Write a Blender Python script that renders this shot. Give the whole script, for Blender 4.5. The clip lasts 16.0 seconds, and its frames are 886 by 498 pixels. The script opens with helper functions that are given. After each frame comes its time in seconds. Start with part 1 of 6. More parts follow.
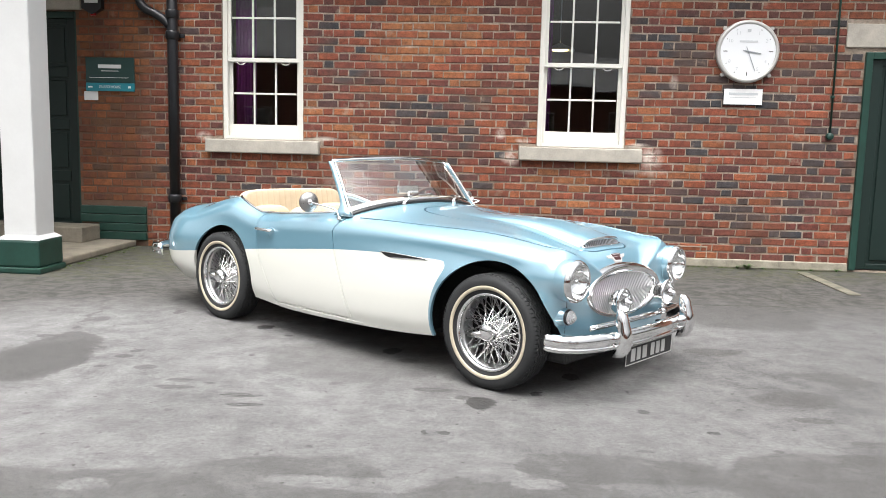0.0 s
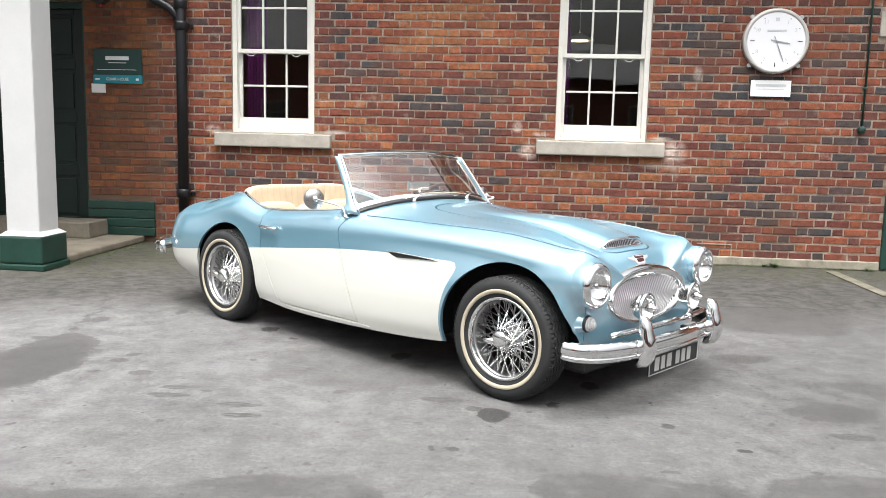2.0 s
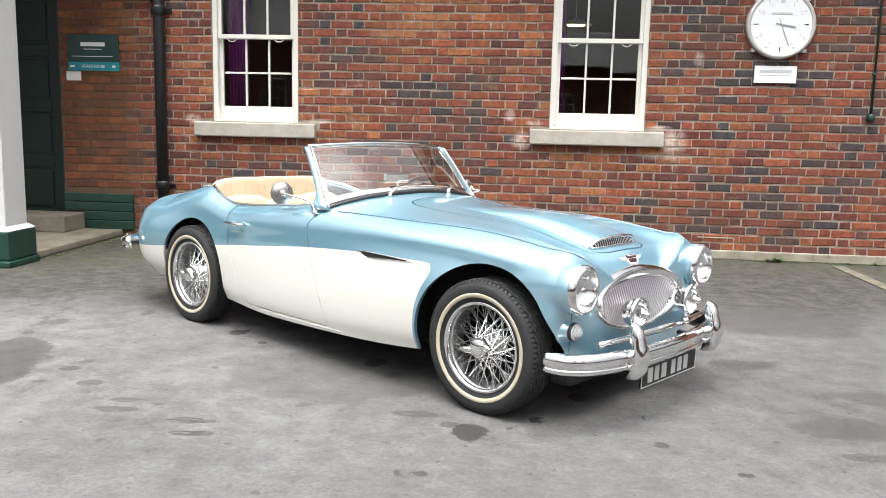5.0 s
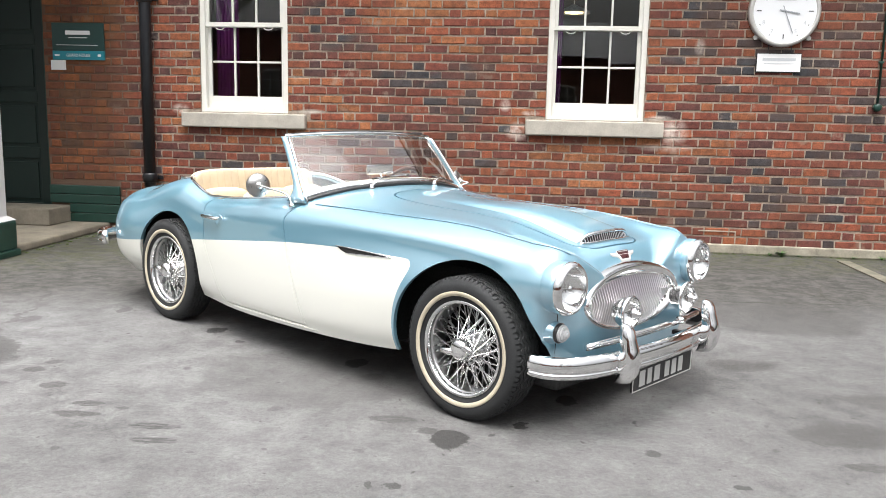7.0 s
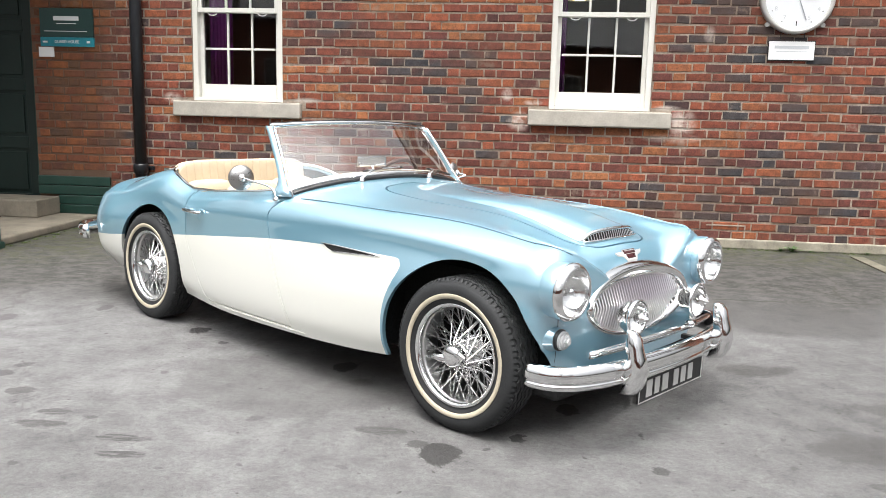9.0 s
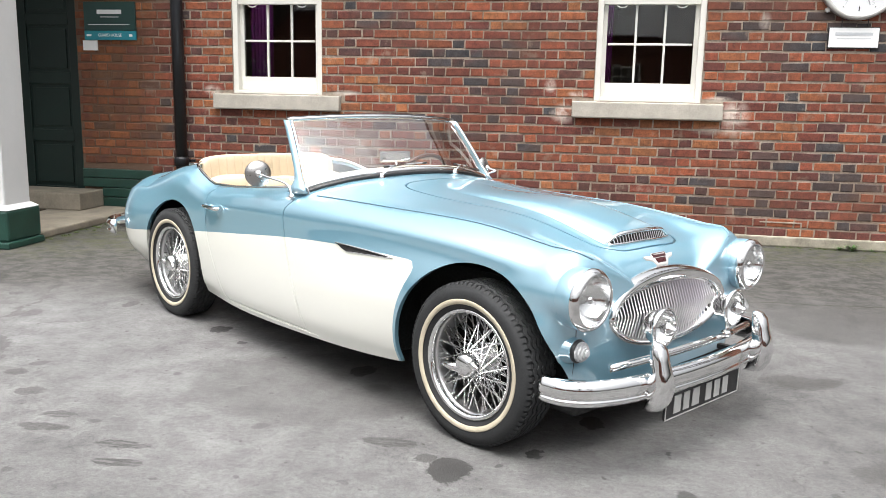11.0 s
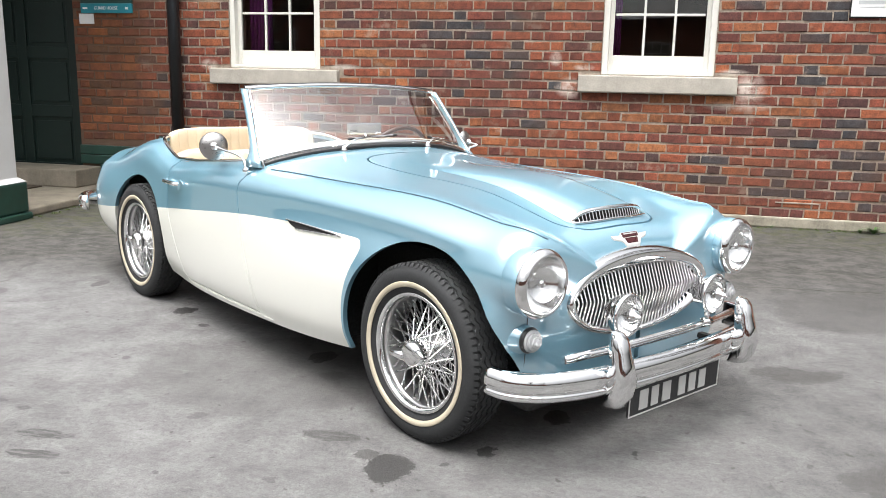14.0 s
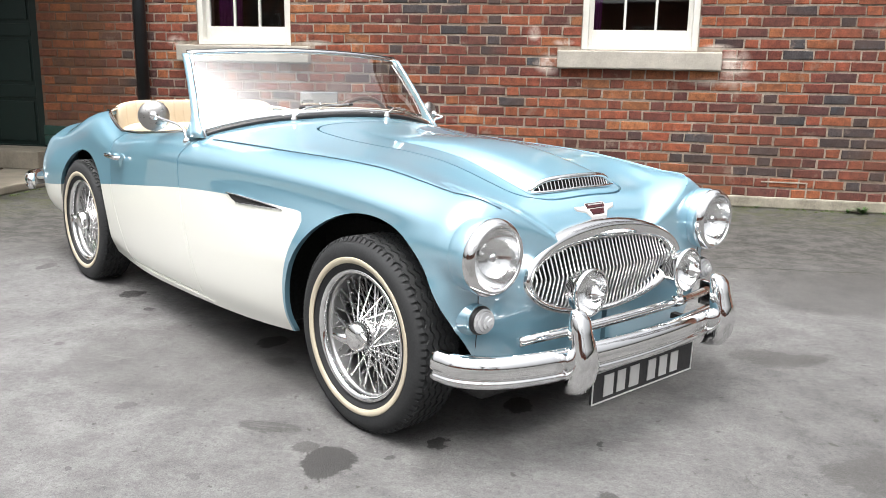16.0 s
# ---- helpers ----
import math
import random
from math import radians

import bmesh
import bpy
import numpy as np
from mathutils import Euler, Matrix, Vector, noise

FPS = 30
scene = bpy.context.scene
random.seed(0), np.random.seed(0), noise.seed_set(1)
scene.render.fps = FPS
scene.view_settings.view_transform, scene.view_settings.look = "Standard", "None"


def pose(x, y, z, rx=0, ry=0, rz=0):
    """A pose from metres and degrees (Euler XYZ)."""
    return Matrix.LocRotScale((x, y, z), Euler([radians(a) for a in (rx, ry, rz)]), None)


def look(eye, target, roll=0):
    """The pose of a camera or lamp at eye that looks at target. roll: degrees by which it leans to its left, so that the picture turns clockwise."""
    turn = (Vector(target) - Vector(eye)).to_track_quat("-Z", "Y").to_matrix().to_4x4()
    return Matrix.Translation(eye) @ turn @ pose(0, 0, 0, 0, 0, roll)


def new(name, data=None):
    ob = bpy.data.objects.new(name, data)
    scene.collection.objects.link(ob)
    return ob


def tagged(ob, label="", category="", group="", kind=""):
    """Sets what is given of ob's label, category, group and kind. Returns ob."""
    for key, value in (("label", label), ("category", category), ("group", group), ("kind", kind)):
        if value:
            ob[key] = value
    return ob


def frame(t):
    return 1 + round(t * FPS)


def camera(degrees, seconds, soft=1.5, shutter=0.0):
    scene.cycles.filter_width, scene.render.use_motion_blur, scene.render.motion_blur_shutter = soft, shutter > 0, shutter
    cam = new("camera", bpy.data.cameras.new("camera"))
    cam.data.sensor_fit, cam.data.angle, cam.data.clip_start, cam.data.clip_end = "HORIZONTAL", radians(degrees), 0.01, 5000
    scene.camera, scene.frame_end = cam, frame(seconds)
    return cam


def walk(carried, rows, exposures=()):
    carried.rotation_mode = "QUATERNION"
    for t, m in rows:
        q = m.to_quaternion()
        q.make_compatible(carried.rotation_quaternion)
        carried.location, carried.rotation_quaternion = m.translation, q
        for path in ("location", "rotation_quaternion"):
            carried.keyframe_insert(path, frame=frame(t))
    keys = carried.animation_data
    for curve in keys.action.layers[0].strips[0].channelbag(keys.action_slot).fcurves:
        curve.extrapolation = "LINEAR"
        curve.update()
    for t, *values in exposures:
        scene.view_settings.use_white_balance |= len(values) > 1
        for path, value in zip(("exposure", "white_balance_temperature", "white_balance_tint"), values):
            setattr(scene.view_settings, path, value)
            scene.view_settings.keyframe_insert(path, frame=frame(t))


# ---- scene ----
cam = camera(55.3, 16.0, soft=0.62)
PATH = [
    (0, (-0.012, -9.057, 1.288), (-0.184, -7.082, 1.026), 1.4),
    (0.5, (0.003, -9.005, 1.28), (-0.187, -7.032, 1.014), 1.4),
    (1, (0.009, -8.934, 1.278), (-0.196, -6.963, 1.009), 1.3),
    (1.5, (0.007, -8.855, 1.285), (-0.205, -6.885, 1.011), 1.4),
    (2, (-0.001, -8.783, 1.288), (-0.215, -6.814, 1.01), 1.4),
    (2.5, (0.0, -8.719, 1.283), (-0.217, -6.751, 1.001), 1.4),
    (3, (0.006, -8.667, 1.281), (-0.212, -6.7, 0.995), 1.3),
    (3.5, (0.019, -8.606, 1.275), (-0.2, -6.639, 0.986), 1.3),
    (4, (0.037, -8.541, 1.277), (-0.182, -6.575, 0.984), 1.3),
    (4.5, (0.062, -8.471, 1.281), (-0.158, -6.506, 0.983), 1.3),
    (5, (0.091, -8.406, 1.287), (-0.129, -6.441, 0.984), 1.3),
    (7.5, (0.175, -8.117, 1.267), (-0.056, -6.158, 0.94), 1.3),
    (8, (0.177, -8.045, 1.27), (-0.054, -6.086, 0.936), 1.4),
    (8.5, (0.176, -7.977, 1.263), (-0.057, -6.019, 0.925), 1.4),
    (9, (0.185, -7.919, 1.26), (-0.053, -5.963, 0.917), 1.4),
    (9.2, (0.202, -7.894, 1.256), (-0.04, -5.939, 0.911), 1.4),
    (11.5, (0.359, -7.656, 1.271), (-0.046, -5.733, 0.899), 1.1),
    (12, (0.411, -7.616, 1.265), (-0.014, -5.699, 0.887), 1.1),
    (12.5, (0.453, -7.577, 1.251), (0.015, -5.663, 0.867), 1.1),
    (13, (0.492, -7.524, 1.235), (0.05, -5.613, 0.844), 1.1),
    (13.5, (0.523, -7.456, 1.224), (0.078, -5.548, 0.824), 1.1),
    (14, (0.549, -7.383, 1.213), (0.105, -5.477, 0.803), 1.1),
    (14.5, (0.565, -7.309, 1.196), (0.129, -5.403, 0.777), 1.1),
    (15, (0.584, -7.254, 1.174), (0.154, -5.348, 0.748), 1.1),
    (15.5, (0.604, -7.199, 1.149), (0.177, -5.294, 0.716), 1.1),
    (16, (0.629, -7.125, 1.118), (0.206, -5.22, 0.681), 1.0),
]
walk(cam, [(t, look(eye, target, roll)) for t, eye, target, roll in PATH])

# ---- light: an overcast day ----
SUN_EL, SUN_ROT = radians(74), radians(188)
world = bpy.data.worlds.new("overcast_sky")
scene.world = world
world.use_nodes = True
wn, wl = world.node_tree.nodes, world.node_tree.links
wn.clear()
w_out, w_bg, w_hsv, w_sky = (wn.new(k) for k in ("ShaderNodeOutputWorld", "ShaderNodeBackground", "ShaderNodeHueSaturation", "ShaderNodeTexSky"))
w_sky.sky_type, w_sky.sun_disc = "NISHITA", False
w_sky.sun_elevation, w_sky.sun_rotation = SUN_EL, SUN_ROT
w_sky.air_density, w_sky.dust_density, w_sky.ozone_density = 1.0, 9.0, 1.0
w_hsv.inputs["Saturation"].default_value = 0.16
w_bg.inputs["Strength"].default_value = 0.083
# An overcast sky is more than twice as bright overhead as at the horizon.
w_co, w_sep, w_mad, w_mul = (wn.new(k) for k in ("ShaderNodeTexCoord", "ShaderNodeSeparateXYZ", "ShaderNodeMath", "ShaderNodeVectorMath"))
w_mad.operation, w_mul.operation = "MULTIPLY_ADD", "SCALE"
w_mad.use_clamp = False
w_mad.inputs[1].default_value, w_mad.inputs[2].default_value = 2.1, 1.5
wl.new(w_co.outputs["Generated"], w_sep.inputs[0])
w_sq = wn.new("ShaderNodeMath")
w_sq.operation = "POWER"
w_sq.use_clamp = True
w_sq.inputs[1].default_value = 2.0
wl.new(w_sep.outputs["Z"], w_sq.inputs[0])
wl.new(w_sq.outputs[0], w_mad.inputs[0])
wl.new(w_sky.outputs[0], w_hsv.inputs["Color"])
wl.new(w_hsv.outputs[0], w_mul.inputs[0])
wl.new(w_mad.outputs[0], w_mul.inputs["Scale"])
wl.new(w_mul.outputs[0], w_bg.inputs["Color"])
wl.new(w_bg.outputs[0], w_out.inputs["Surface"])

sun_data = bpy.data.lights.new("sun", "SUN")
sun_data.energy, sun_data.angle, sun_data.color = 0.8, radians(84), (1.0, 0.99, 0.98)
sun = new("sun", sun_data)
sun_dir = Vector((math.sin(SUN_ROT) * math.cos(SUN_EL), math.cos(SUN_ROT) * math.cos(SUN_EL), math.sin(SUN_EL)))
sun.matrix_world = look(sun_dir * 40, (0, 0, 0))
scene.view_settings.exposure = 0.75


# ---- building helpers ----
def finish(name, bm, material, parent=None, label="", smooth=False):
    me = bpy.data.meshes.new(name)
    bmesh.ops.recalc_face_normals(bm, faces=bm.faces)
    for f in bm.faces:
        f.smooth = smooth
    bm.to_mesh(me)
    bm.free()
    for m in (material if isinstance(material, (list, tuple)) else [material]):
        me.materials.append(m)
    ob = new(name, me)
    if parent is not None:
        ob.parent = parent
    if label:
        ob["label"] = label
    return ob


def part(name, bm, material, parent, label="", smooth=False):
    return finish(name, bm, material, parent, label, smooth)


def thing(name, label, category, group="", at=None, kind=""):
    ob = new(name)
    ob.empty_display_size = 0.1
    if at is not None:
        ob.matrix_world = at
    return tagged(ob, label, category, group, kind)


def sharp_by_angle(ob, degrees=35):
    me = ob.data
    bm = bmesh.new()
    bm.from_mesh(me)
    for f in bm.faces:
        f.smooth = True
    for e in bm.edges:
        e.smooth = not (len(e.link_faces) == 2 and e.calc_face_angle(0) > radians(degrees))
    bm.to_mesh(me)
    bm.free()
    return ob


def add_box(bm, x0, x1, y0, y1, z0, z1, bevel=0.0, mat=0):
    tmp = bmesh.new()
    bmesh.ops.create_cube(tmp, size=1)
    for v in tmp.verts:
        v.co = Vector(((x0 + x1) / 2 + v.co.x * (x1 - x0), (y0 + y1) / 2 + v.co.y * (y1 - y0), (z0 + z1) / 2 + v.co.z * (z1 - z0)))
    if bevel:
        bmesh.ops.bevel(tmp, geom=tmp.edges[:], offset=bevel, segments=2, affect="EDGES", profile=0.5)
    merge(bm, tmp, mat)


def merge(bm, tmp, mat=0, m=None):
    tmp.verts.index_update()
    vs = [bm.verts.new(m @ v.co if m else v.co) for v in tmp.verts]
    for f in tmp.faces:
        try:
            g = bm.faces.new([vs[v.index] for v in f.verts])
            g.material_index = mat
        except ValueError:
            pass
    tmp.free()


def box(*a, bevel=0.0):
    bm = bmesh.new()
    add_box(bm, *a, bevel=bevel)
    return bm


def lathe(profile, steps=48, axis="z", close=False, m=None, caps=True):
    """A profile of (radius, height) turned round an axis."""
    bm = bmesh.new()
    rings = []
    for r, h in profile:
        ring = []
        for i in range(steps):
            a = 2 * math.pi * i / steps
            c, s = r * math.cos(a), r * math.sin(a)
            p = {"z": (c, s, h), "y": (c, h, s), "x": (h, c, s)}[axis]
            ring.append(bm.verts.new(m @ Vector(p) if m else p))
        rings.append(ring)
    pairs = list(zip(rings, rings[1:])) + ([(rings[-1], rings[0])] if close else [])
    for a, b in pairs:
        for i in range(steps):
            j = (i + 1) % steps
            bm.faces.new((a[i], a[j], b[j], b[i]))
    if not close and caps:
        for ring in (rings[0], rings[-1]):
            bm.faces.new(ring)
    bmesh.ops.remove_doubles(bm, verts=bm.verts[:], dist=1e-6)
    return bm


def add_tube(bm, pts, r, sides=8, radii=None, cap=True, flat=1.0, up=(0, 0, 1)):
    """A tube along points."""
    pts = [Vector(p) for p in pts]
    rings = []
    for i, p in enumerate(pts):
        d = (pts[min(i + 1, len(pts) - 1)] - pts[max(i - 1, 0)]).normalized()
        a = d.cross(Vector(up))
        if a.length < 1e-3:
            a = d.cross(Vector((1, 0, 0)))
        a.normalize()
        b = a.cross(d)
        k = radii[i] if radii else r
        rings.append([bm.verts.new(p + (a * math.cos(t) * k + b * math.sin(t) * k * flat)) for t in (2 * math.pi * (j + 0.5) / sides for j in range(sides))])
    for a, b in zip(rings, rings[1:]):
        for j in range(sides):
            k = (j + 1) % sides
            bm.faces.new((a[j], a[k], b[k], b[j]))
    if cap:
        bm.faces.new(rings[0])
        bm.faces.new(rings[-1])


def tube(pts, r, sides=8, **kw):
    bm = bmesh.new()
    add_tube(bm, pts, r, sides, **kw)
    return bm


def spline(keys, per=6):
    """A smooth line through key points."""
    k = [Vector(p) for p in keys]
    k = [k[0] * 2 - k[1]] + k + [k[-1] * 2 - k[-2]]
    out = []
    for i in range(1, len(k) - 2):
        for j in range(per):
            t = j / per
            a, b, c, d = k[i - 1], k[i], k[i + 1], k[i + 2]
            out.append(0.5 * ((2 * b) + (c - a) * t + (2 * a - 5 * b + 4 * c - d) * t * t + (3 * b - a - 3 * c + d) * t**3))
    out.append(k[-2])
    return out


# ---- materials ----
class Nodes:
    def __init__(self, name):
        self.mat = bpy.data.materials.new(name)
        self.mat.use_nodes = True
        self.n, self.l = self.mat.node_tree.nodes, self.mat.node_tree.links
        self.bsdf = self.n["Principled BSDF"]
        self.tex = self.n.new("ShaderNodeTexCoord")

    def put(self, sock, value):
        if hasattr(value, "is_linked"):
            self.l.new(value, sock)
        else:
            sock.default_value = value

    def set(self, **kw):
        for k, v in kw.items():
            self.put(self.bsdf.inputs[k.replace("_", " ")], v)

    def noise(self, scale, detail=4, rough=0.6, vec=None, distort=0.0, stretch=None):
        t = self.n.new("ShaderNodeTexNoise")
        t.inputs["Scale"].default_value, t.inputs["Detail"].default_value = scale, detail
        t.inputs["Roughness"].default_value, t.inputs["Distortion"].default_value = rough, distort
        src = vec or self.tex.outputs["Object"]
        if stretch:
            mp = self.n.new("ShaderNodeMapping")
            mp.inputs["Scale"].default_value = stretch
            self.l.new(src, mp.inputs["Vector"])
            src = mp.outputs[0]
        self.l.new(src, t.inputs["Vector"])
        return t.outputs["Fac"]

    def voronoi(self, scale, feature="F1", vec=None, out="Distance", rnd=1.0):
        t = self.n.new("ShaderNodeTexVoronoi")
        t.feature = feature
        t.inputs["Scale"].default_value, t.inputs["Randomness"].default_value = scale, rnd
        self.l.new(vec or self.tex.outputs["Object"], t.inputs["Vector"])
        return t.outputs[out]

    def ramp(self, fac, stops, mode="LINEAR"):
        r = self.n.new("ShaderNodeValToRGB")
        r.color_ramp.interpolation = mode
        el = r.color_ramp.elements
        for i, (p, c) in enumerate(stops):
            e = el[i] if i < 2 else el.new(p)
            e.position = p
            e.color = (*c, 1) if isinstance(c, (tuple, list)) else (c, c, c, 1)
        self.l.new(fac, r.inputs["Fac"])
        return r.outputs["Color"]

    def math(self, op, a, b=0.0, clamp=False):
        m = self.n.new("ShaderNodeMath")
        m.operation, m.use_clamp = op, clamp
        self.put(m.inputs[0], a)
        self.put(m.inputs[1], b)
        return m.outputs[0]

    def mix(self, fac, a, b, kind="MIX"):
        m = self.n.new("ShaderNodeMix")
        m.data_type, m.blend_type = "RGBA", kind
        self.put(m.inputs[0], fac)
        for s, v in ((m.inputs[6], a), (m.inputs[7], b)):
            self.put(s, (*v, 1) if isinstance(v, tuple) and len(v) == 3 else v)
        return m.outputs[2]

    def bump(self, height, strength=0.3, dist=0.01):
        b = self.n.new("ShaderNodeBump")
        b.inputs["Strength"].default_value, b.inputs["Distance"].default_value = strength, dist
        self.l.new(height, b.inputs["Height"])
        self.l.new(b.outputs[0], self.bsdf.inputs["Normal"])

    def xyz(self, vec=None):
        s = self.n.new("ShaderNodeSeparateXYZ")
        self.l.new(vec or self.tex.outputs["Object"], s.inputs[0])
        return s.outputs


def plain(name, color, rough=0.5, metal=0.0, vary=0.12, scale=6.0, bump=0.0, bump_scale=60.0, **kw):
    """A surface of one colour with soft stains and a fine grain."""
    m = Nodes(name)
    big, fine = m.noise(scale, 4), m.noise(scale * 14, 3)
    k = m.math("ADD", m.math("MULTIPLY", big, 0.7), m.math("MULTIPLY", fine, 0.3))
    lo, hi = tuple(c * (1 - vary) for c in color), tuple(min(1, c * (1 + vary)) for c in color)
    m.set(Base_Color=m.ramp(k, [(0.3, lo), (0.7, hi)]), Metallic=metal, Roughness=m.ramp(fine, [(0.3, max(0.02, rough * 0.85)), (0.7, min(1, rough * 1.15))]), **kw)
    if bump:
        m.bump(m.noise(bump_scale, 4), bump, 0.004)
    return m.mat


LIME_SPOTS = ((1.36, 1.12, 0.15, 0.14, 1.0), (1.22, 1.25, 0.14, 0.03, 0.9), (1.28, 0.98, 0.30, 0.05, 0.5), (-0.10, 1.10, 0.13, 0.10, 0.8), (-0.22, 1.34, 0.06, 0.07, 0.9), (0.02, 1.27, 0.10, 0.03, 0.8),
              (-2.12, 1.24, 0.16, 0.03, 0.9), (-3.45, 1.24, 0.10, 0.06, 0.9), (-1.9, 0.75, 0.25, 0.2, 0.35), (1.55, 1.9, 0.06, 0.09, 0.5))
# Shifts of brick tone: darker and blue-grey above zero, more orange below.
# The wide spot at x 2.9 darkens the east end as a whole.
TONE_SPOTS = ((-0.85, 1.25, 0.75, 0.60, 0.40), (-1.95, 2.1, 0.45, 0.40, 0.34), (1.45, 2.15, 0.50, 0.50, 0.26), (-1.0, 2.3, 0.75, 0.55, -0.34), (2.9, 1.8, 1.6, 1.9, 0.20), (0.6, 0.85, 0.9, 0.3, -0.05), (1.8, 0.45, 1.2, 0.30, 0.18), (-3.0, 0.8, 0.8, 0.3, 0.10))


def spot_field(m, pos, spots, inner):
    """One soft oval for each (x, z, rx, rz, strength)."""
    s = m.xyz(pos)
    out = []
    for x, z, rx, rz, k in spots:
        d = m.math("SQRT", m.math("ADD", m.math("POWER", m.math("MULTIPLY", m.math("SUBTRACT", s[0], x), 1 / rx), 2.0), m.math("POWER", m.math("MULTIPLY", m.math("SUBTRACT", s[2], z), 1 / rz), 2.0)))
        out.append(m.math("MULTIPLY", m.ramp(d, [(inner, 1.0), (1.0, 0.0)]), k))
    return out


def lime_smear(m, pos):
    """Pale lime washed out of the joints beside the sills."""
    total = None
    for b in spot_field(m, pos, LIME_SPOTS, 0.35):
        total = b if total is None else m.math("MAXIMUM", total, b)
    return m.math("MULTIPLY", total, m.ramp(m.noise(11, 5, 0.65, vec=pos), [(0.36, 0.1), (0.56, 0.95)]))


def brick_material(name, per_object):
    m = Nodes(name)
    if per_object:
        rnd = m.n.new("ShaderNodeObjectInfo").outputs["Random"]
    else:
        rnd = m.n.new("ShaderNodeNewGeometry").outputs["Random Per Island"]
    pos = m.n.new("ShaderNodeNewGeometry").outputs["Position"]
    r2 = m.math("FRACT", m.math("MULTIPLY", rnd, 37.31))
    r3 = m.math("FRACT", m.math("MULTIPLY", rnd, 91.7))
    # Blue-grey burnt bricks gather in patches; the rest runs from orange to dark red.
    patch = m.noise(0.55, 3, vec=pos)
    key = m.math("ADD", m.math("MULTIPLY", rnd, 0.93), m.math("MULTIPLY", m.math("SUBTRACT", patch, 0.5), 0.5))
    for b in spot_field(m, pos, TONE_SPOTS, 0.3):
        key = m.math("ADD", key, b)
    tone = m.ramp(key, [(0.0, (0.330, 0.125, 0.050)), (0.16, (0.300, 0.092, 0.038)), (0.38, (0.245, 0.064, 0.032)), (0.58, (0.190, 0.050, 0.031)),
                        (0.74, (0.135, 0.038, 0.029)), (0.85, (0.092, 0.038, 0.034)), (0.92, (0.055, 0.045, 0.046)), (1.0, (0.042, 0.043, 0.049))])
    speck, cloud = m.noise(95, 4, vec=pos), m.noise(17, 3, vec=pos)
    shade = m.mix(1.0, tone, m.ramp(speck, [(0.25, 0.55), (0.5, 1.0), (0.8, 1.35)]), "MULTIPLY")
    shade = m.mix(1.0, shade, m.ramp(cloud, [(0.25, 0.50), (0.5, 1.0), (0.75, 1.45)]), "MULTIPLY")
    lime = m.ramp(m.math("ADD", m.noise(6, 5, vec=pos), m.math("MULTIPLY", r2, 0.10)), [(0.66, 0.0), (0.74, 0.5)])
    shade = m.mix(lime, shade, (0.34, 0.26, 0.20))
    shade = m.mix(1.0, shade, m.ramp(r3, [(0.0, 0.68), (1.0, 1.06)]), "MULTIPLY")
    # Soft brown soiling in patches.
    soot = m.ramp(m.noise(1.3, 4, vec=pos), [(0.42, 0.0), (0.72, 0.5)])
    shade = m.mix(soot, shade, (0.125, 0.058, 0.034))
    # Beside the porch: orange-brown staining, with the porch's shade mixed into the colour.
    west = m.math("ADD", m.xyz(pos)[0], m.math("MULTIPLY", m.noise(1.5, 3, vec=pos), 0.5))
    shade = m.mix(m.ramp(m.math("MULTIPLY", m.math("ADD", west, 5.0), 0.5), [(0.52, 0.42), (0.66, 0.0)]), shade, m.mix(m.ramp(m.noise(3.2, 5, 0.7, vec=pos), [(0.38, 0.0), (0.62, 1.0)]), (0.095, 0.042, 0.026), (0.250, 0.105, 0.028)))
    shade = m.mix(lime_smear(m, pos), shade, (0.58, 0.49, 0.43))
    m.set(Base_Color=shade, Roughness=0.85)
    m.bump(m.math("ADD", speck, m.math("MULTIPLY", cloud, 0.6)), 0.5, 0.004)
    return m.mat


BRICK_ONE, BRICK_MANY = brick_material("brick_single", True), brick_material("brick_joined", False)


def mortar_material():
    m = Nodes("mortar")
    c = m.mix(m.ramp(m.noise(3, 5), [(0.35, 0.0), (0.7, 1.0)]), (0.225, 0.178, 0.138), (0.385, 0.322, 0.262))
    c = m.mix(1.0, c, m.ramp(m.noise(40, 4), [(0.3, 0.72), (0.7, 1.25)]), "MULTIPLY")
    pos = m.n.new("ShaderNodeNewGeometry").outputs["Position"]
    # In places the joints are dirty and hardly paler than the brick.
    c = m.mix(m.ramp(m.noise(1.3, 5, vec=pos), [(0.48, 0.0), (0.66, 0.65)]), c, (0.19, 0.130, 0.095))
    # Towards the porch, dirt and the porch's shade share one dark joint colour.
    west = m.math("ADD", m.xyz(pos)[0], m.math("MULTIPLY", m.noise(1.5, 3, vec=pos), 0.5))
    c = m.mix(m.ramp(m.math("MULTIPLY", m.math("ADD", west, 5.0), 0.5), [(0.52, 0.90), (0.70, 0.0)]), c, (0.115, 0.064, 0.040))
    c = m.mix(lime_smear(m, pos), c, (0.55, 0.50, 0.44))
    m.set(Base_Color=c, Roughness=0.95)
    m.bump(m.noise(120, 5), 0.7, 0.004)
    return m.mat


MORTAR = mortar_material()
LIME_MORTAR = plain("lime_mortar", (0.33, 0.28, 0.225), 0.95, vary=0.3, scale=20, bump=0.5)
STONE = plain("weathered_stone", (0.41, 0.38, 0.33), 0.9, vary=0.25, scale=5, bump=0.5, bump_scale=70)
FOOTING = plain("dirty_footing", (0.27, 0.245, 0.195), 0.95, vary=0.5, scale=7, bump=0.6, bump_scale=45)
CONCRETE = plain("old_concrete", (0.21, 0.185, 0.145), 0.92, vary=0.35, scale=4, bump=0.6, bump_scale=45)
WHITE_PAINT = plain("white_gloss_paint", (0.74, 0.725, 0.67), 0.35, vary=0.05, scale=8, bump=0.05)
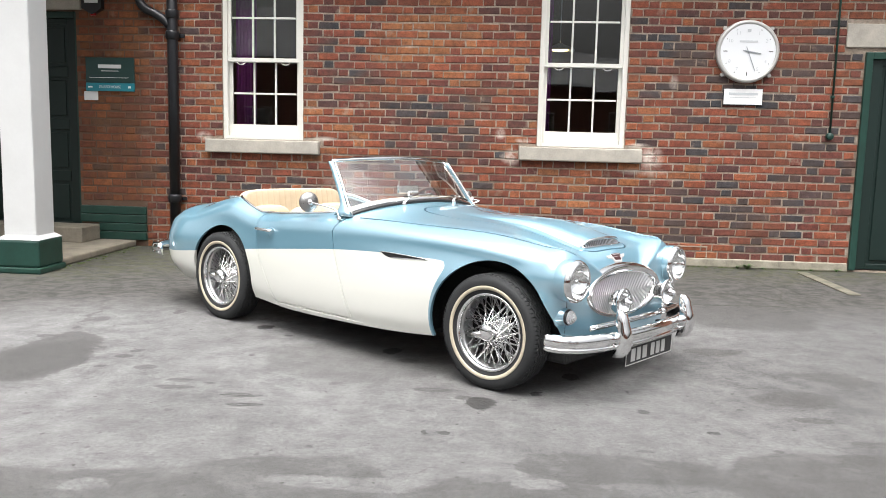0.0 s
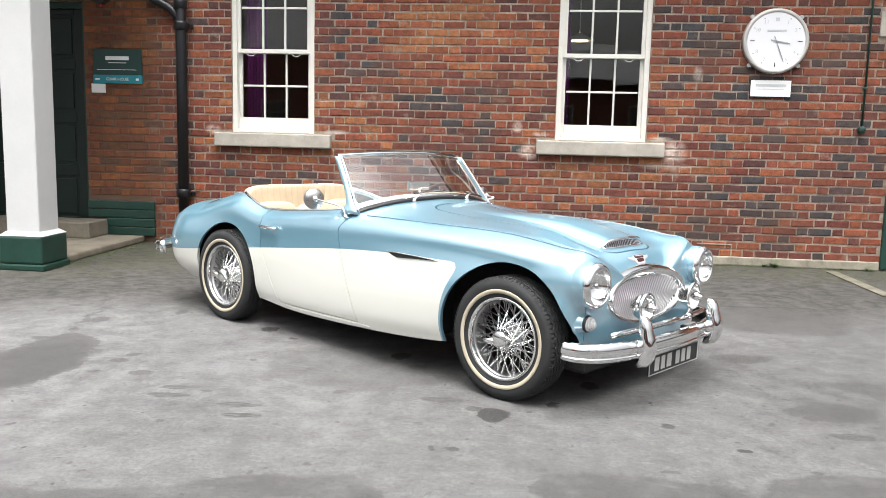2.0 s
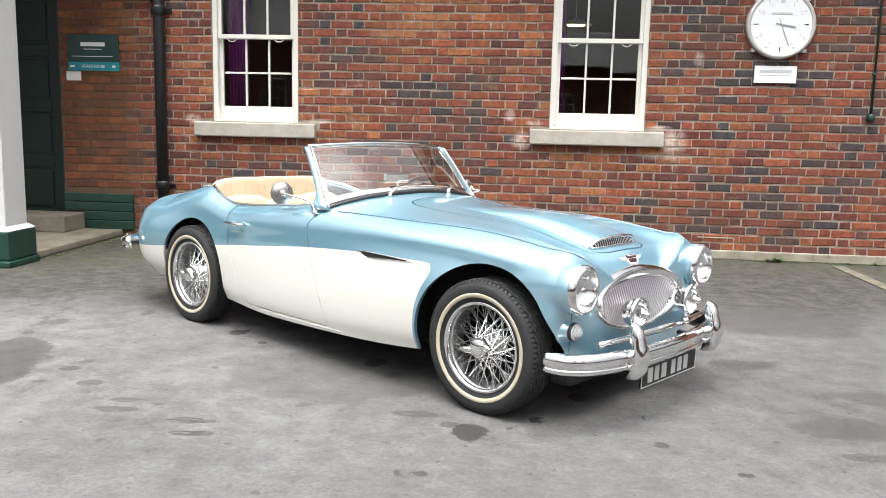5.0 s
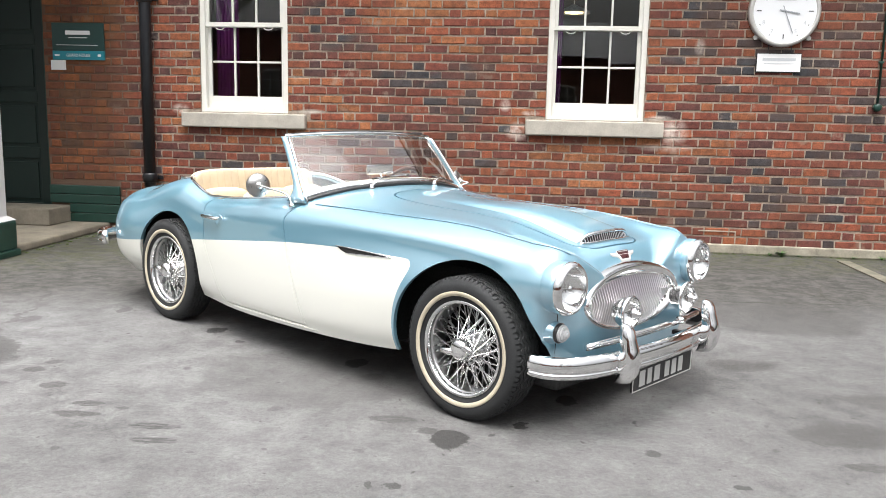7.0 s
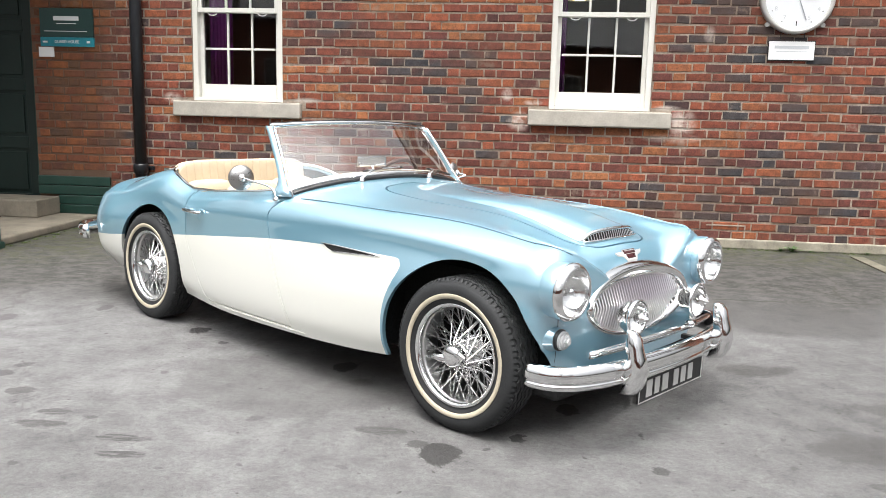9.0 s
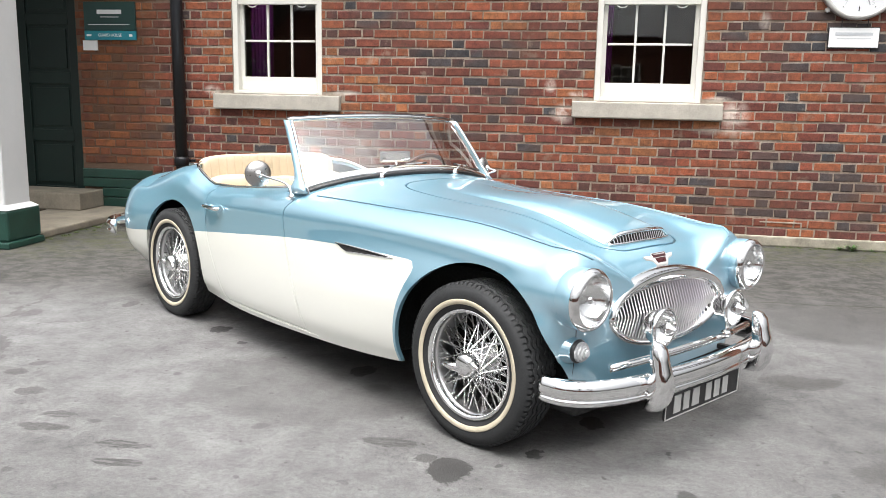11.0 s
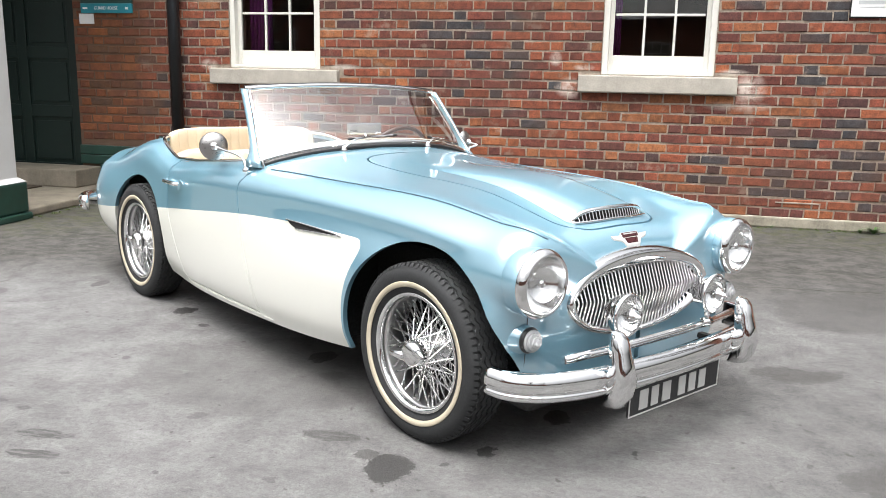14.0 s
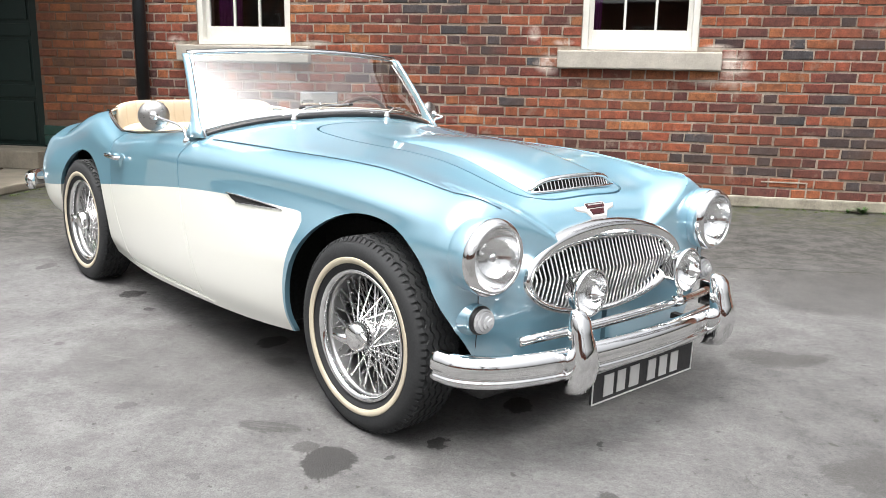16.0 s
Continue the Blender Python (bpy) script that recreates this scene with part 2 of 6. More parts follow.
POST_PAINT = plain("white_masonry_paint", (0.56, 0.565, 0.56), 0.6, vary=0.05, scale=3, bump=0.15, bump_scale=30)
GREEN_PAINT = plain("dark_green_paint", (0.012, 0.045, 0.034), 0.4, vary=0.3, scale=5, bump=0.15, bump_scale=25)
GREEN_DOOR = plain("dark_green_door_paint", (0.005, 0.017, 0.014), 0.45, vary=0.2, scale=3)
BLACK_PIPE = plain("black_pipe_paint", (0.012, 0.013, 0.016), 0.38, vary=0.3, scale=8, bump=0.1)
ROOM = plain("room_plaster", (0.22, 0.17, 0.135), 0.9)
CURTAIN = plain("purple_curtain", (0.26, 0.03, 0.27), 0.85, vary=0.3)
SIGN_GREEN = plain("sign_green", (0.012, 0.045, 0.040), 0.4)
SIGN_TEAL = plain("sign_teal", (0.015, 0.22, 0.28), 0.4)
SIGN_WHITE = plain("sign_white", (0.80, 0.80, 0.80), 0.5, vary=0.03)
BLACK = plain("black_plastic", (0.012, 0.012, 0.013), 0.4)
CLOCK_FACE = plain("clock_face", (0.74, 0.755, 0.775), 0.4, vary=0.02)
BRUSHED = plain("brushed_metal", (0.52, 0.51, 0.49), 0.45, metal=0.4, vary=0.06)
GREY_TEXT = plain("grey_print", (0.30, 0.32, 0.34), 0.5)
PALE_PRINT = plain("pale_grey_print", (0.52, 0.54, 0.56), 0.5)
MAT_COIR = plain("doormat", (0.06, 0.045, 0.03), 1.0, bump=0.6)
LEAF = plain("weed_leaf", (0.06, 0.13, 0.025), 0.6, vary=0.3)
MOSS = plain("moss", (0.055, 0.075, 0.02), 0.95, vary=0.4, scale=30)


def glass_material(name, tint=(0.95, 0.97, 0.96), ior=1.5, rough=0.0, gain=1.0):
    m = Nodes(name)
    m.n.remove(m.bsdf)
    out = m.n["Material Output"]
    clear, gloss, mixer, fres = (m.n.new(k) for k in ("ShaderNodeBsdfTransparent", "ShaderNodeBsdfGlossy", "ShaderNodeMixShader", "ShaderNodeLayerWeight"))
    clear.inputs["Color"].default_value = (*tint, 1)
    gloss.inputs["Roughness"].default_value = rough
    fres.inputs["Blend"].default_value = 0.5
    grazing = m.math("POWER", fres.outputs["Facing"], 5.0)
    m.l.new(m.math("MULTIPLY", m.math("ADD", m.math("MULTIPLY", grazing, 0.95), ((ior - 1) / (ior + 1)) ** 2), gain, True), mixer.inputs[0])
    m.l.new(clear.outputs[0], mixer.inputs[1])
    m.l.new(gloss.outputs[0], mixer.inputs[2])
    m.l.new(mixer.outputs[0], out.inputs["Surface"])
    return m.mat


WINDOW_GLASS = glass_material("window_glass", (0.78, 0.79, 0.78), 1.5, 0.0, 1.9)
SCREEN_GLASS = glass_material("windscreen_glass", (0.90, 0.92, 0.93), 1.5, 0.0, 2.9)


def asphalt_material():
    """Worn pale tarmac with damp, oily stains, fine stone grain and hairline cracks."""
    m = Nodes("worn_asphalt")
    pos = m.tex.outputs["Object"]
    s = m.xyz()
    grain, grit, mid, big = m.noise(190, 3, 0.7), m.noise(48, 5, 0.75), m.noise(6.5, 7, 0.68), m.noise(0.8, 6, 0.6)
    col = m.ramp(mid, [(0.30, (0.073, 0.0715, 0.071)), (0.5, (0.106, 0.1045, 0.104)), (0.70, (0.137, 0.1355, 0.134))])
    col = m.mix(1.0, col, m.ramp(big, [(0.28, 0.74), (0.5, 0.97), (0.72, 1.12)]), "MULTIPLY")
    col = m.mix(1.0, col, m.ramp(grit, [(0.30, 0.72), (0.5, 1.0), (0.70, 1.22)]), "MULTIPLY")
    col = m.mix(1.0, col, m.ramp(grain, [(0.28, 0.66), (0.5, 1.0), (0.72, 1.32)]), "MULTIPLY")
    # The tarmac drifts from paler in the west to darker in the east.
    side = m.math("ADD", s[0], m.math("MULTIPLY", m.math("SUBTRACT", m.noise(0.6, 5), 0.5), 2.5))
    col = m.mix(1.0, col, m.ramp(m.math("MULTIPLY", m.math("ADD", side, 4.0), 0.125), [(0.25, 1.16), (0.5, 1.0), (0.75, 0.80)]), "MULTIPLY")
    # Darker, browner tarmac along the foot of the wall, reaching further out westward.
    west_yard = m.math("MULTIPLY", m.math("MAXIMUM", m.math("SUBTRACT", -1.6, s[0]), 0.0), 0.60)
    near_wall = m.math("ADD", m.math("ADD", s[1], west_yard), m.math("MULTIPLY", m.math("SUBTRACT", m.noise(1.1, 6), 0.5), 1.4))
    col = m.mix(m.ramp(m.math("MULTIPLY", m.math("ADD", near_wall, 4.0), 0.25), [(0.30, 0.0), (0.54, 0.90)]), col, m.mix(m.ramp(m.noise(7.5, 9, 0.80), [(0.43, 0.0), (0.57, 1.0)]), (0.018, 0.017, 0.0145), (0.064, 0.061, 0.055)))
    moss = m.math("MULTIPLY", m.ramp(m.math("MULTIPLY", m.math("ADD", near_wall, 4.0), 0.25), [(0.72, 0.0), (0.95, 1.0)]), m.ramp(m.noise(7, 8, 0.75), [(0.45, 0.0), (0.56, 0.8)]))
    col = m.mix(moss, col, (0.052, 0.056, 0.024))

    def warp(scale, detail, amount):
        wob = m.n.new("ShaderNodeTexNoise")
        wob.inputs["Scale"].default_value, wob.inputs["Detail"].default_value, wob.inputs["Roughness"].default_value = scale, detail, 0.62
        m.l.new(pos, wob.inputs["Vector"])
        shift = m.n.new("ShaderNodeVectorMath")
        shift.operation = "MULTIPLY_ADD"
        m.l.new(wob.outputs["Color"], shift.inputs[0])
        shift.inputs[1].default_value, shift.inputs[2].default_value = (amount, amount * 0.8, 0), (-amount / 2, -amount * 0.4, 0)
        w = m.n.new("ShaderNodeVectorMath")
        m.l.new(pos, w.inputs[0])
        m.l.new(shift.outputs[0], w.inputs[1])
        return w.outputs[0]

    wide, fine = warp(2.2, 9.0, 0.62), warp(16.0, 7.0, 0.095)
    rough_edge = m.math("MULTIPLY", m.math("SUBTRACT", m.noise(70, 4, 0.7), 0.5), 0.5)
    wet = None
    for x, y, rx, ry, k in STAINS_LARGE + STAINS_SMALL + STAINS_FAINT:
        mp = m.n.new("ShaderNodeMapping")
        mp.vector_type = "TEXTURE"
        mp.inputs["Location"].default_value, mp.inputs["Scale"].default_value = (x, y, 0), (rx, ry, 1)
        m.l.new(wide if rx > 0.12 and ry > 0.07 else fine, mp.inputs["Vector"])
        ln = m.n.new("ShaderNodeVectorMath")
        ln.operation = "LENGTH"
        m.l.new(mp.outputs[0], ln.inputs[0])
        d = m.math("ADD", ln.outputs["Value"], rough_edge)
        blob = m.math("MULTIPLY", m.ramp(d, [(0.90, 1.0), (1.06, 0.0)]), min(0.74, k * 1.35) if k < 0.74 else k)
        if rx > 1.8 * ry and rx < 0.12:
            # Scuffs: streaks of rubber across the stone.
            blob = m.math("MULTIPLY", blob, m.ramp(m.noise(30, 4, stretch=(0.35, 2.2, 1)), [(0.40, 0.35), (0.50, 1.0)]))
        wet = blob if wet is None else m.math("MAXIMUM", wet, blob)
    # Damp ground before the car, with a ragged edge and dry islands.
    ragged = warp(9.0, 8.0, 0.10)
    ws = m.xyz(ragged)
    shore = m.ramp(m.math("MULTIPLY", m.math("ADD", ws[0], 3.0), 1 / 6), [((x + 3) / 6, (y + 6.5) * 0.8) for x, y in DAMP_SHORE])
    beyond = m.math("ADD", m.math("SUBTRACT", m.math("MULTIPLY", m.math("ADD", ws[1], 6.5), 0.8), shore), m.math("MULTIPLY", rough_edge, 0.05))
    damp = m.ramp(m.math("ADD", beyond, 0.5), [(0.485, 1.0), (0.510, 0.0)])
    for x, y, rx, ry in DRY_ISLANDS:
        mp = m.n.new("ShaderNodeMapping")
        mp.vector_type = "TEXTURE"
        mp.inputs["Location"].default_value, mp.inputs["Scale"].default_value = (x, y, 0), (rx, ry, 1)
        m.l.new(ragged, mp.inputs["Vector"])
        ln = m.n.new("ShaderNodeVectorMath")
        ln.operation = "LENGTH"
        m.l.new(mp.outputs[0], ln.inputs[0])
        damp = m.math("MULTIPLY", damp, m.ramp(m.math("ADD", ln.outputs["Value"], rough_edge), [(0.80, 0.0), (1.15, 1.0)]))
    worn = m.ramp(m.noise(5.0, 7, 0.7), [(0.36, 0.45), (0.52, 1.0)])
    wet = m.math("MAXIMUM", wet, m.math("MULTIPLY", m.math("MULTIPLY", damp, worn), 0.66))
    pits = m.ramp(m.voronoi(120), [(0.08, 0.45), (0.22, 1.0)])
    col = m.mix(1.0, col, pits, "MULTIPLY")
    pale = m.ramp(m.noise(330, 2), [(0.66, 0.0), (0.74, 1.0)])
    col = m.mix(m.math("MULTIPLY", pale, 0.5), col, (0.28, 0.275, 0.265))
    # Dark flecks and bits of leaf litter.
    fleck = m.ramp(m.noise(23, 2, 0.5), [(0.70, 0.0), (0.73, 0.7)])
    scratch = m.ramp(m.noise(11, 5, 0.6, stretch=(0.5, 3.5, 1), distort=0.6), [(0.66, 0.0), (0.70, 0.35)])
    col = m.mix(scratch, col, (0.19, 0.187, 0.183))
    col = m.mix(fleck, col, (0.034, 0.032, 0.028))
    col = m.mix(wet, col, m.mix(1.0, (0.033, 0.0315, 0.030), m.ramp(grain, [(0.28, 0.5), (0.5, 1.0), (0.72, 1.6)]), "MULTIPLY"))
    col = m.mix(m.ramp(wet, [(0.74, 0.0), (0.92, 0.85)]), col, (0.011, 0.0105, 0.0105))
    crack = m.math("LESS_THAN", m.voronoi(0.7, "DISTANCE_TO_EDGE", wide), 0.0035)
    crack = m.math("MULTIPLY", crack, m.ramp(m.noise(0.9, 3), [(0.55, 0.0), (0.64, 0.45)]))
    col = m.mix(crack, col, (0.04, 0.037, 0.033))
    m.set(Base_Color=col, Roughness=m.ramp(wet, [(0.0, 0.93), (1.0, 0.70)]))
    m.bump(m.math("ADD", m.math("ADD", grain, grit), m.math("MULTIPLY", mid, 0.4)), 0.55, 0.006)
    return m.mat


DAMP_SHORE = [(-3.0, -6.20), (-1.96, -6.10), (-1.74, -6.13), (-1.52, -6.08), (-1.26, -6.01), (-1.03, -5.87), (-0.78, -5.84), (-0.65, -5.81), (-0.52, -5.92), (-0.42, -6.10), (-0.30, -6.07), (-0.22, -5.96), (-0.11, -5.99),
              (-0.02, -6.00), (0.05, -5.68), (0.34, -5.63), (0.57, -5.66), (0.79, -5.69), (0.87, -5.70), (0.95, -5.58), (1.18, -5.51), (1.57, -5.48), (2.6, -5.40)]
DRY_ISLANDS = [(-1.551, -6.233, 0.105, 0.062), (-0.703, -6.087, 0.27, 0.066), (-0.50, -6.094, 0.15, 0.081), (-0.086, -5.913, 0.16, 0.075), (0.10, -5.991, 0.12, 0.058), (0.583, -5.965, 0.29, 0.048), (0.675, -6.03, 0.27, 0.06), (0.851, -5.654, 0.06, 0.10)]
# The last oval is a wide, faint darkening along the car's near side.
STAINS_LARGE = [
    (-2.67, -4.66, 0.296, 0.462, 0.60), (-2.74, -4.25, 0.194, 0.210, 0.50), (1.46, -4.72, 0.190, 0.190, 0.46), (1.76, -4.29, 0.211, 0.168, 0.40), (1.27, -3.73, 0.163, 0.090, 0.50), (1.75, -2.66, 0.477, 0.468, 0.40), (-0.87, -4.35, 0.604, 0.426, 0.25),
]
STAINS_SMALL = [
    (-1.66, -3.65, 0.066, 0.065, 0.90), (-2.40, -3.29, 0.046, 0.074, 0.60), (-0.73, -4.11, 0.060, 0.080, 0.95), (-0.16, -5.04, 0.077, 0.107, 0.85), (-0.30, -5.49, 0.029, 0.029, 0.80), (-0.39, -5.50, 0.019, 0.028, 0.80), (0.62, -5.05, 0.039, 0.043, 0.80), (0.90, -5.31, 0.031, 0.030, 0.85), (-1.34, -5.11, 0.110, 0.036, 0.80), (-1.28, -5.25, 0.100, 0.034, 0.80), (0.31, -4.50, 0.043, 0.068, 0.95), (0.12, -4.84, 0.029, 0.039, 0.90), (0.59, -4.73, 0.015, 0.021, 0.90), (-2.21, -4.38, 0.038, 0.038, 0.60), (-2.01, -4.71, 0.065, 0.054, 0.50), (-2.20, -5.53, 0.020, 0.022, 0.70), (-1.60, -5.38, 0.020, 0.023, 0.70), (-0.84, -5.74, 0.021, 0.019, 0.70),
]
STAINS_FAINT = [
    (-3.21, -3.23, 0.044, 0.045, 0.70), (-3.28, -3.43, 0.030, 0.035, 0.50), (-2.82, -3.61, 0.055, 0.080, 0.45), (-1.45, -3.85, 0.033, 0.026, 0.85), (-0.61, -4.32, 0.060, 0.050, 0.70), (-2.23, -4.51, 0.060, 0.045, 0.60), (-2.41, -4.63, 0.024, 0.045, 0.55), (-2.25, -4.73, 0.036, 0.030, 0.55),
    (-1.74, -4.91, 0.070, 0.035, 0.70), (-1.53, -4.36, 0.018, 0.021, 0.65), (-0.93, -4.83, 0.040, 0.034, 0.50), (-1.56, -4.94, 0.028, 0.022, 0.55), (-1.09, -5.34, 0.020, 0.012, 0.65), (-0.84, -5.26, 0.018, 0.012, 0.60), (-1.64, -5.95, 0.020, 0.014, 0.70), (-1.72, -5.88, 0.013, 0.010, 0.65),
    (-0.48, -5.21, 0.020, 0.018, 0.45), (0.00, -4.97, 0.015, 0.014, 0.80), (1.10, -4.94, 0.022, 0.018, 0.65), (1.18, -4.37, 0.012, 0.018, 0.75), (0.56, -5.59, 0.040, 0.018, 0.55), (-0.26, -4.97, 0.045, 0.040, 0.72),
    (1.42, -5.05, 0.110, 0.043, 0.75), (1.57, -5.35, 0.110, 0.045, 0.75), (-0.42, -4.86, 0.115, 0.045, 0.75), (1.14, -4.67, 0.015, 0.021, 0.70), (-1.03, -5.85, 0.020, 0.017, 0.70), (-1.71, -5.03, 0.110, 0.040, 0.70), (-2.85, -3.89, 0.024, 0.045, 0.70), (-2.77, -4.73, 0.059, 0.065, 0.50), (-1.55, -6.12, 0.029, 0.021, 0.50), (1.13, -5.50, 0.024, 0.021, 0.50),
]
ASPHALT = asphalt_material()


# ---- ground ----
def ground_sheet():
    bm = bmesh.new()
    xs = [-400, -120, -60, -30] + [-20 + i * 2 for i in range(21)] + [30, 60, 120, 400]
    ys = [-400, -120, -60, -40] + [-30 + i * 2 for i in range(24)] + [30, 60, 120, 400]
    grid = [[bm.verts.new((x, y, 0)) for y in ys] for x in xs]
    for a, b in zip(grid, grid[1:]):
        for j in range(len(ys) - 1):
            bm.faces.new((a[j], b[j], b[j + 1], a[j + 1]))
    return bm


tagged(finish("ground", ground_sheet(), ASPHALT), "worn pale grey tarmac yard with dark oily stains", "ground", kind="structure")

# ---- the brick wall with its openings ----
WIN_Z0, WIN_Z1 = 1.215, 3.02
OPENINGS = [(0.165, 1.075, WIN_Z0, WIN_Z1), (-3.24, -2.352, WIN_Z0, WIN_Z1), (3.43, 4.45, 0.02, 2.24), (-6.3, -4.88, 0.16, 2.56)]
WALL_X0, WALL_X1, WALL_TOP, WALL_D = -11.0, 9.0, 3.36, 0.34


def wall_slab():
    bm = bmesh.new()
    xs = sorted({WALL_X0, WALL_X1, *(o[0] for o in OPENINGS), *(o[1] for o in OPENINGS)})
    zs = sorted({0.0, WALL_TOP, *(o[2] for o in OPENINGS), *(o[3] for o in OPENINGS)})
    solid = {}
    for i in range(len(xs) - 1):
        for k in range(len(zs) - 1):
            cx, cz = (xs[i] + xs[i + 1]) / 2, (zs[k] + zs[k + 1]) / 2
            solid[i, k] = not any(a < cx < b and c < cz < d for a, b, c, d in OPENINGS)
    y0, y1 = 0.007, WALL_D

    def quad(*p):
        bm.faces.new([bm.verts.new(q) for q in p])

    for (i, k), s in solid.items():
        if not s:
            continue
        a, b, c, d = xs[i], xs[i + 1], zs[k], zs[k + 1]
        quad((a, y0, c), (b, y0, c), (b, y0, d), (a, y0, d))
        quad((a, y1, c), (a, y1, d), (b, y1, d), (b, y1, c))
        for (di, dk), p in {(-1, 0): ((a, y0, c), (a, y0, d), (a, y1, d), (a, y1, c)), (1, 0): ((b, y0, c), (b, y1, c), (b, y1, d), (b, y0, d)),
                            (0, -1): ((a, y0, c), (a, y1, c), (b, y1, c), (b, y0, c)), (0, 1): ((a, y0, d), (b, y0, d), (b, y1, d), (a, y1, d))}.items():
            if not solid.get((i + di, k + dk), False):
                quad(*p)
    bmesh.ops.remove_doubles(bm, verts=bm.verts[:], dist=1e-5)
    return bm


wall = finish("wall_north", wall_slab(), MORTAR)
tagged(wall, "old red and blue brick wall in flemish bond with pale mortar", "wall", kind="structure")


# ---- sash windows ----
def sash_window(name, x0, x1):
    w = thing(name, "white painted twelve-pane sash window with a stone sill", "window", kind="structure", at=pose((x0 + x1) / 2, 0, WIN_Z0))
    hw, h = (x1 - x0) / 2, WIN_Z1 - WIN_Z0
    bm = bmesh.new()
    fr, d0, d1 = 0.05, 0.02, 0.15
    for a in (-hw, hw - fr):
        add_box(bm, a, a + fr, d0, d1, 0.0, h, 0.004)
    add_box(bm, -hw + fr, hw - fr, d0, d1, h - fr, h, 0.004)
    add_box(bm, -hw + fr, hw - fr, d0 - 0.008, d1, 0.0, 0.035, 0.006)
    part("window_frame", bm, WHITE_PAINT, w)
    inner = hw - fr

    def sash(z0, z1, y, bottom):
        bm = bmesh.new()
        st, rail, bar = 0.036, 0.042, 0.020
        for a in (-inner, inner - st):
            add_box(bm, a, a + st, y, y + 0.04, z0, z1, 0.003)
        add_box(bm, -inner + st, inner - st, y, y + 0.04, z0, z0 + bottom, 0.003)
        add_box(bm, -inner + st, inner - st, y, y + 0.04, z1 - rail, z1, 0.003)
        gx0, gx1, gz0, gz1 = -inner + st, inner - st, z0 + bottom, z1 - rail
        for i in (1, 2):
            x = gx0 + (gx1 - gx0) * i / 3
            add_box(bm, x - bar / 2, x + bar / 2, y + 0.004, y + 0.036, gz0, gz1, 0.003)
        z = (gz0 + gz1) / 2
        for i in range(3):
            a, b = gx0 + (gx1 - gx0) * i / 3, gx0 + (gx1 - gx0) * (i + 1) / 3
            add_box(bm, a + bar / 2, b - bar / 2, y + 0.004, y + 0.036, z - bar / 2, z + bar / 2, 0.003)
        ob = part("sash", bm, WHITE_PAINT, w)
        for i in range(3):
            for k in range(2):
                a, b = gx0 + (gx1 - gx0) * i / 3, gx0 + (gx1 - gx0) * (i + 1) / 3
                c, d = gz0 + (gz1 - gz0) * k / 2, gz0 + (gz1 - gz0) * (k + 1) / 2
                tilt = random.uniform(-0.0012, 0.0012)
                p = bmesh.new()
                add_box(p, a, b, y + 0.018, y + 0.021, c, d)
                for v in p.verts:
                    v.co.y += tilt * (1 if v.co.z > (c + d) / 2 else -1) + random.uniform(-0.0003, 0.0003)
                pane = part("pane", p, WINDOW_GLASS, ob)
                pane.visible_shadow = False

    mid = 2.065 - WIN_Z0
    sash(0.036, mid + 0.02, 0.085, 0.125)
    sash(mid - 0.02, h - 0.05, 0.040, 0.042)
    for s in (-1, 1):
        x = s * inner * 0.62
        pts = [(x + 0.045 * math.cos(a), 0.03, mid - 0.022 - 0.028 * math.sin(a)) for a in (math.pi * i / 10 for i in range(11))]
        part("sash_lift", tube(pts, 0.005, 6), WHITE_PAINT, w, "white curved sash horn")
    # Stone sill.
    bm = bmesh.new()
    add_box(bm, -hw - 0.185, hw + 0.187, -0.062, 0.10, -0.148, -0.004, 0.012)
    part("window_sill", bm, STONE, w, "weathered pale stone sill")
    return w


sash_window("window_1", OPENINGS[0][0], OPENINGS[0][1])
sash_window("window_2", OPENINGS[1][0], OPENINGS[1][1])


# ---- the rooms behind the windows ----
def room():
    bm = bmesh.new()
    add_box(bm, -10.9, 8.9, 5.0, 5.2, 0.0, 3.6)
    add_box(bm, -11.0, -10.8, WALL_D, 5.0, 0.0, 3.6)
    add_box(bm, 8.8, 9.0, WALL_D, 5.0, 0.0, 3.6)
    add_box(bm, -1.3, -1.2, WALL_D + 0.002, 4.998, 0.0, 3.6)
    return bm


tagged(finish("wall_room", room(), ROOM), "dim brown plastered walls of the rooms behind the windows", "wall", kind="structure")
tagged(finish("ceiling", box(-11, 9, WALL_D, 5.2, 3.5, 3.62), ROOM), "dim plaster ceiling of the rooms", "ceiling", kind="structure")
tagged(finish("floor", box(-11, 9, WALL_D, 5.2, 0.005, 0.06), ROOM), "dim brown floor of the rooms", "floor", kind="structure")


def curtain(x0, x1):
    bm = bmesh.new()
    n = 40
    rows = []
    for z in (1.0, 3.1):
        rows.append([bm.verts.new((x0 + (x1 - x0) * i / n, 0.30 + 0.10 + 0.03 * math.sin(i * 1.05), z)) for i in range(n + 1)])
    for i in range(n):
        bm.faces.new((rows[0][i], rows[0][i + 1], rows[1][i + 1], rows[1][i]))
    ob = finish("curtain", bm, CURTAIN, smooth=True)
    sol = ob.modifiers.new("thickness", "SOLIDIFY")
    sol.thickness = 0.004
    return tagged(ob, "purple pleated curtain hanging drawn back at the window", "curtain", "window curtains")


curtain(-3.22, -2.98)
curtain(0.18, 0.30)


